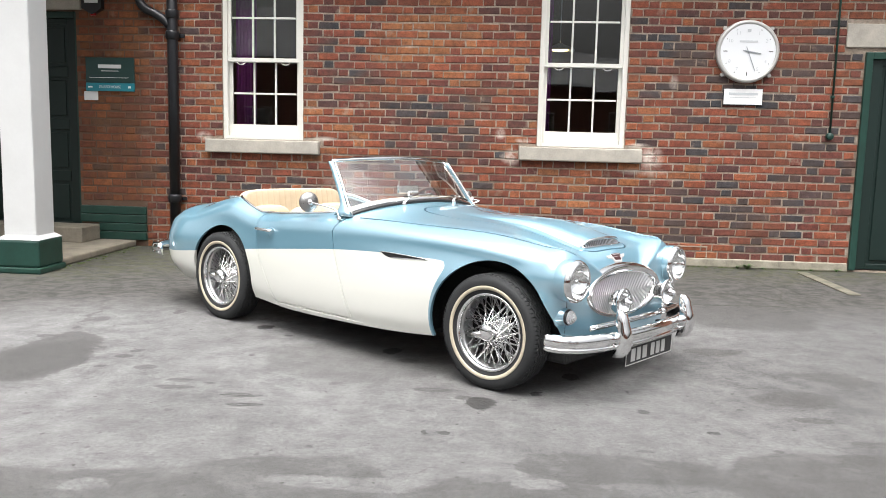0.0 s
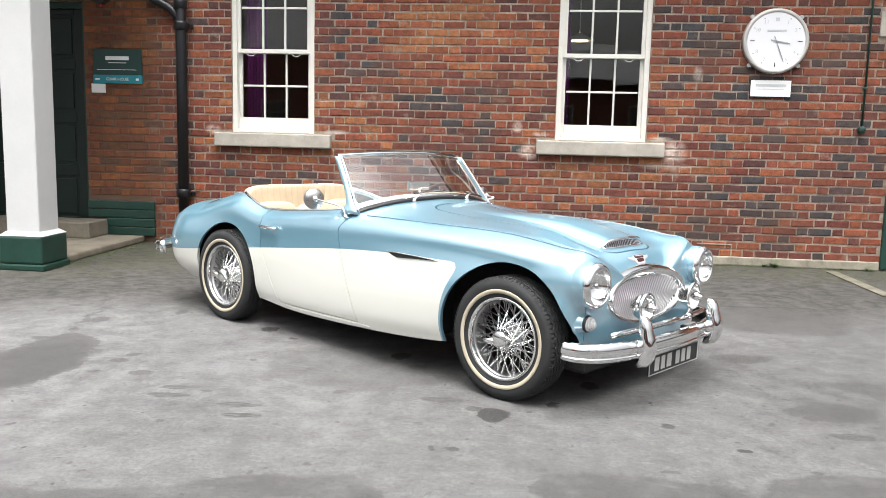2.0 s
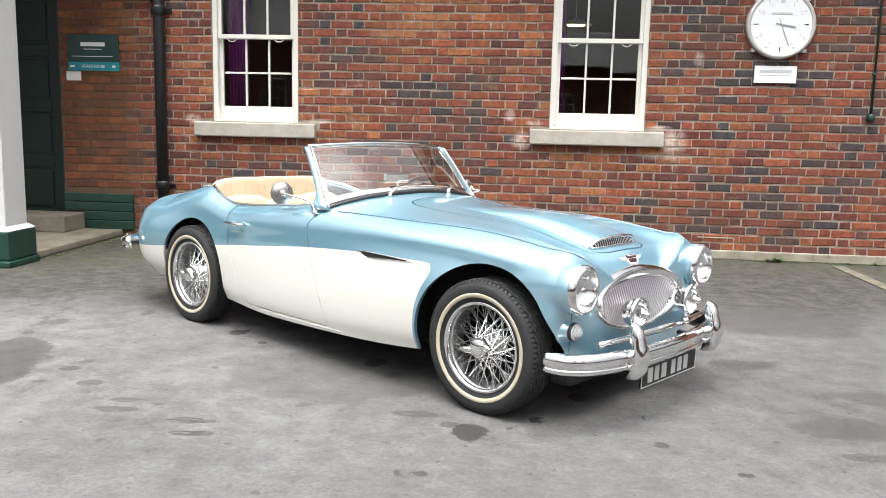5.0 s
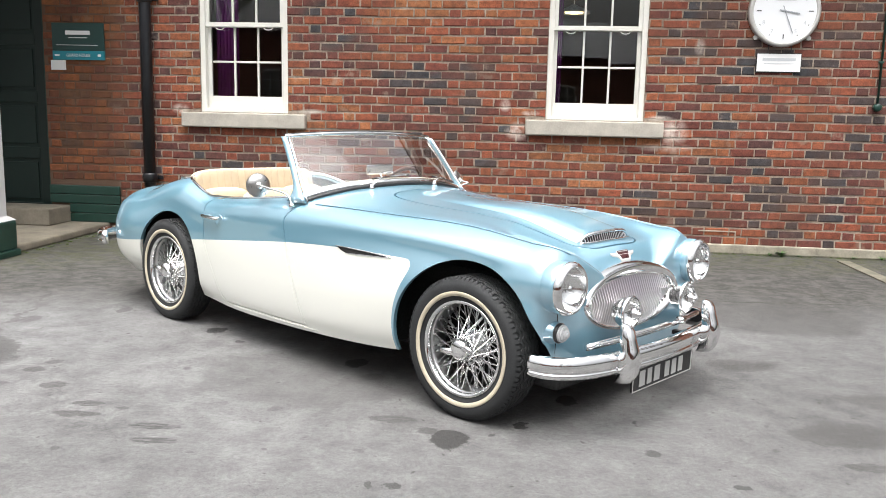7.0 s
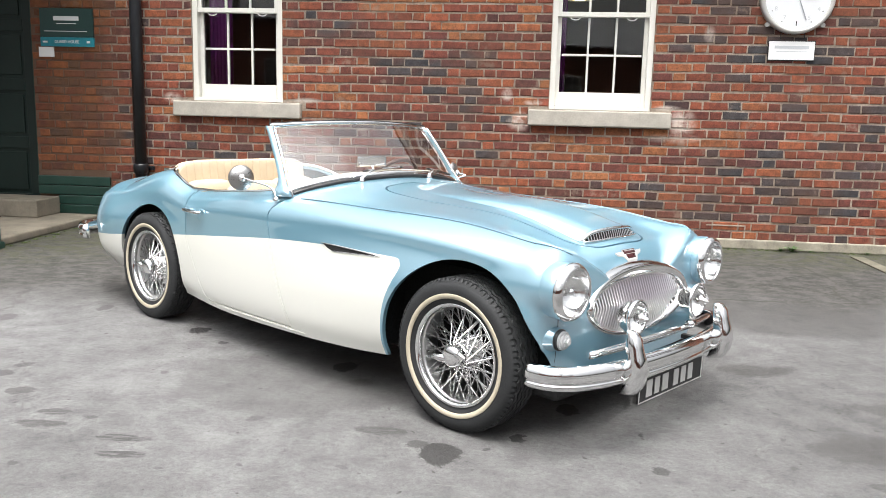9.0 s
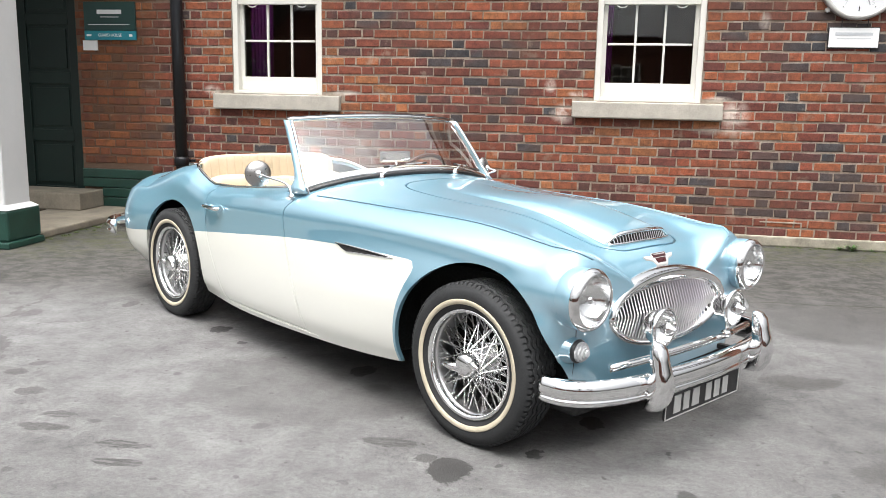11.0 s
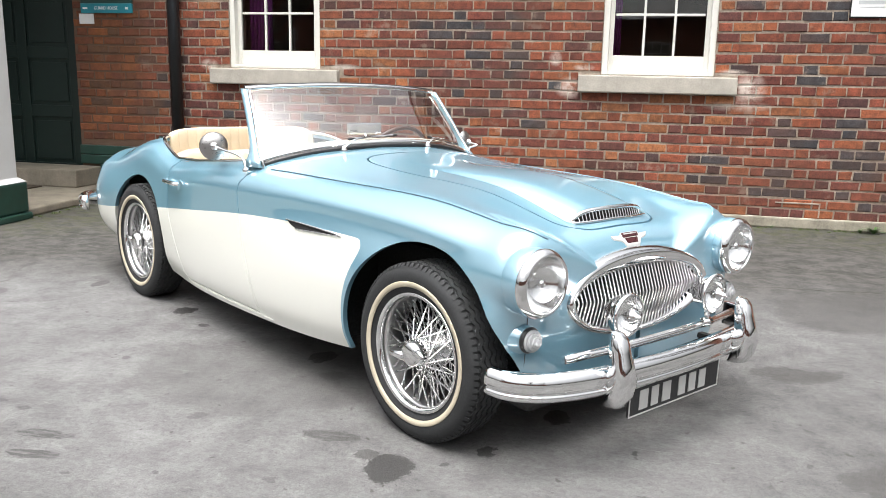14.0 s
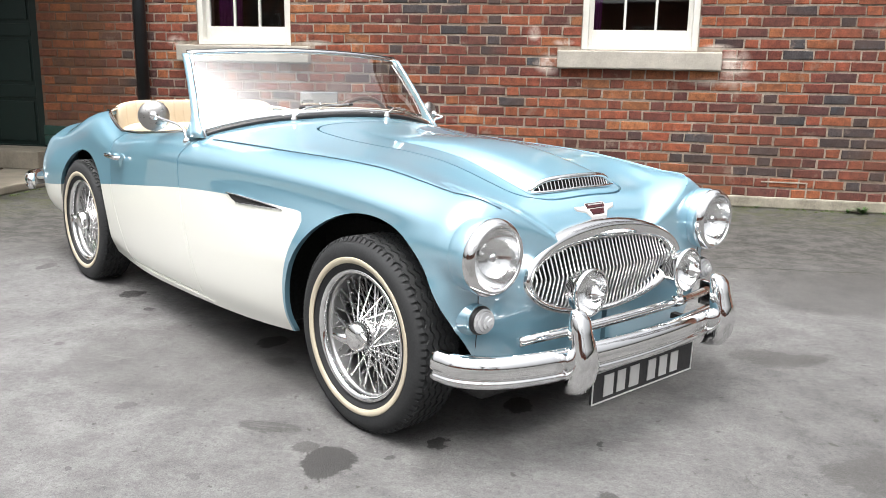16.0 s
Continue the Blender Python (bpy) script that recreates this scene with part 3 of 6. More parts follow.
def pendant(x, y, z):
    t = thing("pendant_lamp", "small lit pendant lamp with a white dish shade", "lamp", at=pose(x, y, z))
    part("cord", tube([(0, 0, 0.02), (0, 0, 3.6 - z)], 0.006, 6), SIGN_WHITE, t)
    part("shade", lathe([(0.02, 0.09), (0.05, 0.075), (0.17, 0.02), (0.175, 0.0), (0.165, 0.004), (0.04, 0.07)], 24, caps=False), SIGN_WHITE, t, smooth=True)
    glow = Nodes("lamp_glow")
    glow.set(Base_Color=(1, 0.8, 0.5, 1), Emission_Color=(1.0, 0.72, 0.38, 1), Emission_Strength=6.0)
    part("bulb", lathe([(0.0, 0.0), (0.09, 0.0), (0.10, 0.015), (0.05, 0.03), (0.0, 0.03)], 16), glow.mat, t, "glowing warm bulb", True)


pendant(0.42, 1.2, 2.33)


# ---- doors ----
def panelled_door(name, x0, x1, z0, z1, y, label, rows, cols=2):
    d = thing(name, label, "door", kind="structure", at=pose((x0 + x1) / 2, y, z0))
    hw, h = (x1 - x0) / 2, z1 - z0
    bm = bmesh.new()
    for a, b in ((-hw, -hw + 0.07), (hw - 0.07, hw)):
        add_box(bm, a, b, -0.06, 0.08, 0, h, 0.006)
    add_box(bm, -hw + 0.07, hw - 0.07, -0.06, 0.08, h - 0.07, h, 0.006)
    part("door_frame", bm, GREEN_PAINT, d)
    part("leaf", box(-hw + 0.07, hw - 0.07, 0.0, 0.045, 0.01, h - 0.07), GREEN_DOOR, d)
    bm = bmesh.new()
    iw = hw - 0.07
    stiles = [(-iw, -iw + 0.11), (iw - 0.11, iw)] + ([(-0.055, 0.055)] if cols == 2 else [])
    for a, b in stiles:
        add_box(bm, a, b, -0.02, 0.0, 0.01, h - 0.07, 0.006)
    edges = [0.01 + (h - 0.08) * i / rows for i in range(rows + 1)]
    xs = sorted(stiles)
    for z in edges:
        for (a0, a1), (b0, b1) in zip(xs, xs[1:]):
            add_box(bm, a1, b0, -0.02, 0.0, max(0.01, z - 0.06), min(h - 0.07, z + 0.06), 0.006)
    part("rail", bm, GREEN_DOOR, d)
    for z0_, z1_ in zip(edges, edges[1:]):
        for (a0, a1), (b0, b1) in zip(xs, xs[1:]):
            p = bmesh.new()
            add_box(p, a1 + 0.035, b0 - 0.035, -0.014, -0.001, z0_ + 0.095, z1_ - 0.095, 0.006)
            part("panel", p, GREEN_DOOR, d)
    return d


panelled_door("door_1", OPENINGS[3][0], OPENINGS[3][1], 0.16, 2.56, 0.16, "dark green panelled double entrance door under the porch", 4)
panelled_door("door_2", OPENINGS[2][0], OPENINGS[2][1], 0.02, 2.24, 0.03, "dark green plank door in the brick wall", 1, 1)
tagged(finish("lintel", box(3.23, 4.65, -0.012, 0.2, 2.285, 2.52, bevel=0.008), STONE), "pale stone lintel over the side door", "lintel", kind="structure")
tagged(finish("lintel", box(-6.5, -4.80, -0.05, 0.2, 2.565, 2.80, bevel=0.008), STONE), "cream lintel over the porch door", "lintel", kind="structure")

# Concrete footing and green painted plinth.
tagged(finish("footing", box(-3.6, 3.42, -0.035, 0.006, 0.0, 0.090, bevel=0.012), FOOTING), "worn concrete footing strip along the wall", "footing", kind="structure")
pl = thing("plinth", "green painted brick plinth beside the porch step", "plinth", kind="structure", at=pose(-4.49, 0, 0))
for k in range(4):
    z = 0.068 + k * 0.0945
    if k < 2:
        part("course", box(-0.17, 0.375, -0.035, -0.0, z, z + 0.090, bevel=0.008), GREEN_PAINT, pl)
    else:
        part("course", box(-0.385, 0.375, -0.030, -0.0, z, z + 0.090, bevel=0.008), GREEN_PAINT, pl)

# Porch floor, step and post.
tagged(finish("porch_floor", box(-9.0, -4.245, -1.62, 0.0, 0.0, 0.068, bevel=0.015), CONCRETE), "low worn concrete porch slab with mossy edge", "slab", kind="structure")
tagged(finish("step", box(-6.6, -4.655, -0.42, 0.0, 0.068, 0.235, bevel=0.012), CONCRETE), "concrete door step on the porch slab", "step", kind="structure")
tagged(finish("doormat", box(-5.75, -5.0, -0.75, -0.46, 0.068, 0.083, bevel=0.005), MAT_COIR), "dark brown coir doormat on the porch slab", "doormat")


def porch_post(x1, y0):
    """A square post on a green plinth block; x1, y0: its front corner."""
    s, b = 0.30, 0.40
    t = thing("porch_post", "white painted square porch post on a dark green base", "post", at=pose(x1 - b / 2, y0 + b / 2, 0))
    bm = bmesh.new()
    add_box(bm, -b / 2 - 0.015, b / 2 + 0.015, -b / 2 - 0.015, b / 2 + 0.015, 0, 0.055, 0.012)
    add_box(bm, -b / 2, b / 2, -b / 2, b / 2, 0.055, 0.30, 0.02)
    part("base", bm, GREEN_PAINT, t, "dark green painted base block")
    bm = bmesh.new()
    add_box(bm, -s / 2, s / 2, -s / 2, s / 2, 0.305, 3.05, 0.012)
    part("shaft", bm, POST_PAINT, t)
    bm = bmesh.new()
    for (w0, z0), (w1, z1) in (((b / 2 - 0.004, 0.30), (s / 2 + 0.001, 0.335)),):
        lo = [bm.verts.new((sx * w0, sy * w0, z0)) for sx, sy in ((-1, -1), (1, -1), (1, 1), (-1, 1))]
        hi = [bm.verts.new((sx * w1, sy * w1, z1)) for sx, sy in ((-1, -1), (1, -1), (1, 1), (-1, 1))]
        for i in range(4):
            bm.faces.new((lo[i], lo[(i + 1) % 4], hi[(i + 1) % 4], hi[i]))
        bm.faces.new(hi)
        bm.faces.new(lo[::-1])
    part("chamfer", bm, POST_PAINT, t)
    return t


porch_post(-4.19, -2.03)
tagged(finish("porch_roof", box(-9.0, -4.1, -2.15, -0.002, 3.05, 3.30, bevel=0.01), POST_PAINT), "white painted flat porch roof", "roof", kind="structure")
tagged(finish("porch_wall", box(-9.0, -6.7, -1.9, -1.55, 0.0, 3.05), GREEN_PAINT), "dark green boarded side of the porch", "wall", kind="structure")

# Rainwater pipe with its swan neck and collars.
pipe = thing("downpipe", "black cast-iron rainwater pipe fixed to the brick wall", "downpipe", at=pose(-3.76, -0.075, 0))
part("pipe", tube([(0, 0, 0.05), (0, 0, 4.2)], 0.056, 20), BLACK_PIPE, pipe, smooth=True)
for z in (0.55, 2.30, 2.52):
    part("collar", lathe([(0.056, -0.045), (0.070, -0.04), (0.072, 0.03), (0.066, 0.045), (0.056, 0.048)], 20, m=pose(0, 0, z)), BLACK_PIPE, pipe, smooth=True)
    if z < 2.4:
        part("bracket", box(-0.11, 0.11, 0.05, 0.075, z - 0.02, z + 0.02, bevel=0.004), BLACK_PIPE, pipe)
part("branch", tube(spline([(-0.03, 0, 2.40), (-0.10, 0, 2.47), (-0.20, 0.0, 2.53), (-0.30, 0, 2.58), (-0.36, 0, 2.68), (-0.37, 0, 2.95)], 5), 0.047, 16), BLACK_PIPE, pipe, smooth=True)
conduit = thing("conduit", "thin green painted conduit with a round junction box", "conduit", at=pose(3.137, -0.02, 0))
part("tube", tube([(0, 0, 1.40), (0, 0, 4.3)], 0.011, 10), GREEN_PAINT, conduit, smooth=True)
part("junction_box", lathe([(0.0, -0.03), (0.028, -0.03), (0.036, -0.02), (0.036, 0.02), (0.0, 0.02)], 16, axis="y", m=pose(0, 0, 1.39)), GREEN_PAINT, conduit, smooth=True)
part("clip", box(-0.02, 0.02, -0.012, 0.02, 1.78, 1.80, bevel=0.003), GREEN_PAINT, conduit)


# ---- signs and clock ----
def text(name, words, size, x, y, z, material, parent, align="CENTER", width=None):
    cu = bpy.data.curves.new(name, "FONT")
    cu.body, cu.size, cu.align_x, cu.align_y, cu.extrude = words, size, align, "CENTER", 0.0008
    ob = new(name, cu)
    ob.data.materials.append(material)
    ob.matrix_world = pose(x, y, z, 90, 0, 0)
    dg = bpy.context.evaluated_depsgraph_get()
    me = bpy.data.meshes.new_from_object(ob.evaluated_get(dg))
    bpy.data.objects.remove(ob)
    flat = new(name, me)
    k = 1.0
    if width:
        w = max(v.co.x for v in me.vertices) - min(v.co.x for v in me.vertices)
        k = width / w
    flat.parent = parent
    flat.matrix_local = pose(x, y, z, 90, 0, 0) @ Matrix.Diagonal((k, 1, 1, 1))
    return flat


sg = thing("wall_sign", "dark green wall sign with white lettering and a teal band", "sign", at=pose(-4.497, -0.02, 1.70))
part("board", box(-0.274, 0.274, 0.0, 0.02, 0.09, 0.36, bevel=0.002), SIGN_GREEN, sg)
part("band", box(-0.274, 0.274, -0.002, 0.02, 0.0, 0.088, bevel=0.002), SIGN_TEAL, sg, "teal band")
part("logo", box(-0.13, 0.13, -0.003, -0.0005, 0.245, 0.285), SIGN_WHITE, sg, "white name drawn as a bar")
for z, a, b, hh in ((0.213, -0.10, 0.10, 0.007), (0.142, -0.23, 0.21, 0.005)):
    part("small_print", box(a, b, -0.003, -0.0005, z, z + hh), SIGN_WHITE, sg)
text("lettering", "GUARD HOUSE", 0.042, 0.0, -0.004, 0.044, SIGN_WHITE, sg, width=0.25)
part("small_print", box(-0.25, -0.20, -0.0045, -0.002, 0.035, 0.052), SIGN_WHITE, sg)
part("small_print", box(0.205, 0.238, -0.0045, -0.002, 0.033, 0.056), SIGN_WHITE, sg)
tagged(finish("notice", box(-4.80, -4.645, -0.012, 0.0, 1.60, 1.695, bevel=0.001), SIGN_WHITE), "small blank white notice fixed on the brick wall", "notice")

alarm = thing("alarm_box", "dark alarm bell box with a red lens on the wall", "alarm", at=pose(-4.66, -0.03, 2.53))
bm = bmesh.new()
bmesh.ops.create_circle(bm, cap_ends=True, segments=6, radius=0.13)
ret = bmesh.ops.extrude_face_region(bm, geom=bm.faces[:])
bmesh.ops.translate(bm, verts=[v for v in ret["geom"] if isinstance(v, bmesh.types.BMVert)], vec=(0, 0, 0.07))
bmesh.ops.transform(bm, matrix=pose(0, 0.03, 0.11, 90, 0, 0), verts=bm.verts[:])
part("case", bm, BLACK, alarm)
part("lens", lathe([(0.0, 0.0), (0.03, 0.0), (0.03, 0.03), (0.0, 0.04)], 12, m=pose(0, 0, -0.03)), plain("red_lens", (0.35, 0.01, 0.01), 0.3), alarm, "red lens")
part("label", box(-0.075, 0.075, -0.046, -0.040, 0.10, 0.16), SIGN_WHITE, alarm)

ck = thing("wall_clock", "round white wall clock with a brushed metal rim", "clock", at=pose(2.258, -0.01, 2.225))
part("rim", lathe([(0.274, -0.05), (0.30, -0.055), (0.312, -0.04), (0.315, 0.0), (0.27, 0.0), (0.272, -0.045)], 64, axis="y", close=True), BRUSHED, ck, "brushed metal rim", True)
part("face", lathe([(0.0, -0.048), (0.275, -0.048), (0.275, -0.01), (0.0, -0.01)], 64, axis="y"), CLOCK_FACE, ck, "white dial")
for i in range(12):
    a = radians(30 * i)
    r = 0.225
    if i in (3, 6, 9):
        bm = bmesh.new()
        add_box(bm, -0.004, 0.004, -0.051, -0.0485, -0.02, 0.02)
        bmesh.ops.transform(bm, matrix=pose(r * math.sin(a), 0, r * math.cos(a), 0, math.degrees(a), 0), verts=bm.verts[:])
        part("hour_mark", bm, BLACK, ck)
    elif i:
        text("numeral", str(i), 0.05, 0.205 * math.sin(a), -0.049, 0.205 * math.cos(a), PALE_PRINT, ck)
        part("hour_dot", box(0.243 * math.sin(a) - 0.004, 0.243 * math.sin(a) + 0.004, -0.051, -0.0485, 0.243 * math.cos(a) - 0.004, 0.243 * math.cos(a) + 0.004), BLACK, ck)
part("emblem", box(-0.018, 0.018, -0.051, -0.0485, 0.19, 0.222), PALE_PRINT, ck)
part("logo", box(-0.09, 0.09, -0.051, -0.0485, 0.09, 0.108), PALE_PRINT, ck)


def clock_hand(deg, length, w):
    bm = bmesh.new()
    add_box(bm, -w, w, -0.055, -0.052, -0.05, length, 0.001)
    bmesh.ops.transform(bm, matrix=pose(0, 0, 0, 0, deg, 0), verts=bm.verts[:])
    part("pointer", bm, GREY_TEXT, ck)


clock_hand(100, 0.13, 0.006)
clock_hand(158, 0.21, 0.004)
for sx, sz in ((-1, 1), (1, 1), (-1, -1), (1, -1)):
    part("lug", lathe([(0.0, -0.02), (0.02, -0.02), (0.02, 0.008), (0.0, 0.008)], 12, axis="y", m=pose(sx * 0.232, 0, sz * 0.232)), BRUSHED, ck)
bp = thing("clock_plate", "white name plate in a black frame under the clock", "sign", at=pose(2.25, -0.012, 1.772))
part("frame", box(-0.2, 0.2, 0.0, 0.012, -0.088, 0.088, bevel=0.002), BLACK, bp)
part("board", box(-0.192, 0.192, -0.006, -0.0005, -0.078, 0.080, bevel=0.001), SIGN_WHITE, bp)
part("logo", box(-0.145, 0.145, -0.0085, -0.0065, 0.018, 0.042), PALE_PRINT, bp, "grey name drawn as a bar")
part("underline", box(-0.13, 0.13, -0.0085, -0.0065, -0.008, -0.004), PALE_PRINT, bp)
for x in (-0.1, 0.1):
    part("hanger", tube([(x, 0.0, 0.087), (x, 0.0, 0.16)], 0.004, 6), BLACK, bp)


# ---- the roadster ----
def paint_material(name, color, flake=0.0):
    m = Nodes(name)
    c = m.mix(m.ramp(m.noise(900, 2), [(0.35, 0.0), (0.7, 1.0)]), tuple(v * (1 - flake) for v in color), tuple(min(1, v * (1 + flake)) for v in color))
    m.set(Base_Color=c, Roughness=0.33 if flake else 0.45, Metallic=0.4 * bool(flake), Coat_Weight=1.0, Coat_Roughness=0.012, Coat_IOR=3.1)
    return m.mat


BLUE = paint_material("metallic_blue_paint", (0.205, 0.405, 0.515), 0.08)
CREAM_PAINT = paint_material("ivory_paint", (0.78, 0.785, 0.715), 0.0)
CHROME = plain("chrome", (0.88, 0.88, 0.88), 0.06, metal=1.0, vary=0.03)
WIRE = plain("spoke_chrome", (0.92, 0.92, 0.92), 0.24, metal=1.0, vary=0.05)
RUBBER = plain("tyre_rubber", (0.016, 0.017, 0.018), 0.74, vary=0.35, scale=12, bump=0.15)
WHITEWALL = plain("cream_whitewall", (0.46, 0.41, 0.31), 0.65, vary=0.12, scale=15)
LEATHER = plain("cream_leather", (0.52, 0.425, 0.30), 0.5, vary=0.12, scale=9, bump=0.2)
UNDER = plain("underbody_black", (0.008, 0.008, 0.008), 0.9)
GAP = plain("gap_black", (0.01, 0.012, 0.014), 0.8)
LENS_CLEAR = glass_material("lamp_glass", (0.92, 0.94, 0.94), 1.5, 0.02, 1.3)
LENS_WHITE = plain("frosted_lens", (0.75, 0.76, 0.77), 0.06, vary=0.1, Transmission_Weight=0.45)
REFLECTOR = plain("silvered_reflector", (0.90, 0.90, 0.90), 0.14, metal=1.0, vary=0.03)
RED_ENAMEL = plain("red_enamel", (0.045, 0.008, 0.010), 0.3)
PLATE_BLACK = plain("plate_black", (0.012, 0.012, 0.013), 0.45)
PLATE_SILVER = plain("plate_silver", (0.52, 0.52, 0.51), 0.40, metal=0.3, vary=0.08)
CARPET = plain("dark_carpet", (0.02, 0.025, 0.035), 0.95, bump=0.4)
BROWN = plain("brown_wood", (0.08, 0.03, 0.015), 0.3, vary=0.3)

CAR_YAW = -35.64
CAR = thing("roadster", "two-tone ice blue and ivory classic open roadster parked on tarmac", "car", at=pose(0.231, -4.281, -0.017, -0.86, 0.51, CAR_YAW))

# Half sections of the body: stations along the car, from the tail to the nose.
STATIONS = (-2.75, -2.34, -1.95, -1.60, -1.10, -0.60, -0.10, 0.25)
RIBS = [  # (half width, height) at each station, from the sill up over the wing to the middle
    [(0.55, 0.2), (0.57, 0.2), (0.615, 0.188), (0.64, 0.172), (0.652, 0.180), (0.650, 0.203), (0.615, 0.245), (0.56, 0.26)],
    [(0.635, 0.31), (0.62, 0.3), (0.650, 0.28), (0.673, 0.27), (0.684, 0.28), (0.683, 0.3), (0.655, 0.33), (0.615, 0.36)],
    [(0.655, 0.49), (0.645, 0.49), (0.665, 0.45), (0.685, 0.45), (0.692, 0.46), (0.69, 0.48), (0.675, 0.51), (0.645, 0.5)],
    [(0.615, 0.635), (0.625, 0.655), (0.65, 0.605), (0.67, 0.625), (0.675, 0.655), (0.66, 0.675), (0.635, 0.665), (0.615, 0.625)],
    [(0.575, 0.682), (0.604, 0.751), (0.637, 0.688), (0.658, 0.711), (0.658, 0.748), (0.640, 0.757), (0.617, 0.743), (0.600, 0.708)],
    [(0.5, 0.728), (0.545, 0.812), (0.6, 0.735), (0.625, 0.76), (0.60, 0.802), (0.545, 0.804), (0.508, 0.800), (0.508, 0.767)],
    [(0.38, 0.752), (0.42, 0.838), (0.47, 0.79), (0.5, 0.80), (0.47, 0.842), (0.42, 0.823), (0.375, 0.809), (0.36, 0.737)],
    [(0.2, 0.766), (0.22, 0.85), (0.27, 0.84), (0.3, 0.86), (0.28, 0.874), (0.25, 0.839), (0.22, 0.816), (0.19, 0.741)],
    [(0.0, 0.77), (0.0, 0.855), (0.0, 0.86), (0.0, 0.87), (0.0, 0.888), (0.0, 0.850), (0.0, 0.823), (0.0, 0.750)],
]


def through_keys(xs, ys, x):
    """Smooth value at x of a curve through keys."""
    n = len(xs)
    if x <= xs[0]:
        return ys[0]
    if x >= xs[-1]:
        return ys[-1]
    i = max(j for j in range(n - 1) if xs[j] <= x)
    h = xs[i + 1] - xs[i]
    t = (x - xs[i]) / h

    def slope(j):
        if j == 0:
            return (ys[1] - ys[0]) / (xs[1] - xs[0])
        if j == n - 1:
            return (ys[-1] - ys[-2]) / (xs[-1] - xs[-2])
        return (ys[j + 1] - ys[j - 1]) / (xs[j + 1] - xs[j - 1])

    a, b = slope(i) * h, slope(i + 1) * h
    return (2 * t**3 - 3 * t * t + 1) * ys[i] + (t**3 - 2 * t * t + t) * a + (-2 * t**3 + 3 * t * t) * ys[i + 1] + (t**3 - t * t) * b


RIB_STEPS = 8


def half_section(x):
    keys = [Vector((through_keys(STATIONS, [p[0] for p in rib], x), through_keys(STATIONS, [p[1] for p in rib], x), 0)) for rib in RIBS]
    # Mirror past the middle so that the top runs level across it.
    k = [keys[0] * 2 - keys[1]] + keys + [Vector((-keys[-2].x, keys[-2].y, 0))]
    out = []
    for i in range(1, len(k) - 2):
        for j in range(RIB_STEPS):
            t = j / RIB_STEPS
            a, b, c, d = k[i - 1], k[i], k[i + 1], k[i + 2]
            p = 0.5 * ((2 * b) + (c - a) * t + (2 * a - 5 * b + 4 * c - d) * t * t + (3 * b - a - 3 * c + d) * t**3)
            out.append((p.x, p.y))
    out.append((0.0, keys[-1].y))
    return out


def smax(a, b, k=0.04):
    h = max(k - abs(a - b), 0.0) / k
    return max(a, b) + h * h * k * 0.25


NOSE_D, NOSE_Z, NOSE_N, NOSE_MID = 0.165, 0.48, 4.5, 2.0
TAIL_D, TAIL_Z, TAIL_N, TAIL_SIDE = 0.53, 0.43, 2.05, 2.9
LAMP_Y, LAMP_Z = 0.537, 0.619


def body_rings():
    def lamp_swell(x, y, z):
        """The wing swells round the headlamp that it carries."""
        if not 0.02 < x < 0.389 or z < 0.40:
            return (y, z)
        d = math.hypot(y - LAMP_Y, z - LAMP_Z)
        k = smax(d, 0.102 - 0.050 * ((0.389 - x) / 0.369) ** 1.5, 0.035) / max(d, 1e-4)
        return (LAMP_Y + (y - LAMP_Y) * k, LAMP_Z + (z - LAMP_Z) * k)

    def nose_point(y, z, reach):
        """The middle of the nose is rounder than the wings, which carry the lamps."""
        w = min(1.0, max(0.0, (y - 0.32) / 0.24))
        n = NOSE_MID + (NOSE_N - NOSE_MID) * w * w * (3 - 2 * w)
        k = max(0.02, max(0.0, 1 - reach**n) ** (1 / n))
        low = max(k**0.22, 0.93)
        return (y * k, NOSE_Z + (z - NOSE_Z) * (k if z > NOSE_Z else low))

    rings = []
    x_lo, x_hi = STATIONS[0], STATIONS[-1]
    for i in range(14, 0, -1):
        a = math.pi / 2 * i / 14.0
        k = max(0.02, math.cos(a) ** (2 / TAIL_N))
        x = x_lo - TAIL_D * math.sin(a) ** (2 / TAIL_N)
        low = k**0.55
        ky = max(0.02, max(0.0, 1 - math.sin(a) ** (2 * TAIL_SIDE / TAIL_N)) ** (1 / TAIL_SIDE))
        rings.append((x, [(y * ky, TAIL_Z + (z - TAIL_Z) * (k if z > TAIL_Z else low)) for y, z in half_section(x_lo)]))
    n = 132
    for i in range(n + 1):
        x = x_lo + (x_hi - x_lo) * i / n
        rings.append((x, half_section(x)))
    for i in range(1, 33):
        a = math.pi / 2 * i / 32.0
        reach = math.sin(a) ** (2 / NOSE_N)
        rings.append((x_hi + NOSE_D * reach, [nose_point(y, z, reach) for y, z in half_section(x_hi)]))
    return [(x, [lamp_swell(x, y, z) for y, z in sec]) for x, sec in rings]


RINGS = body_rings()


def top_of_body(x, y):
    """Height of the upper skin at a place."""
    lo = max((r for r in RINGS if r[0] <= x), key=lambda r: r[0])
    hi = min((r for r in RINGS if r[0] > x), key=lambda r: r[0])
    out = []
    for _, sec in (lo, hi):
        up = sec[RIB_STEPS * 5 :][::-1]
        out.append(np.interp(abs(y), [p[0] for p in up], [p[1] for p in up]))
    t = (x - lo[0]) / (hi[0] - lo[0])
    return float(out[0] * (1 - t) + out[1] * t)


def rib_line(index, x0, x1, side, out=0.0):
    """Points along the skin at one rib of the sections."""
    pts = []
    for x, sec in RINGS:
        if x0 <= x <= x1:
            y, z = sec[index]
            pts.append((x, side * y, z + out))
    return pts


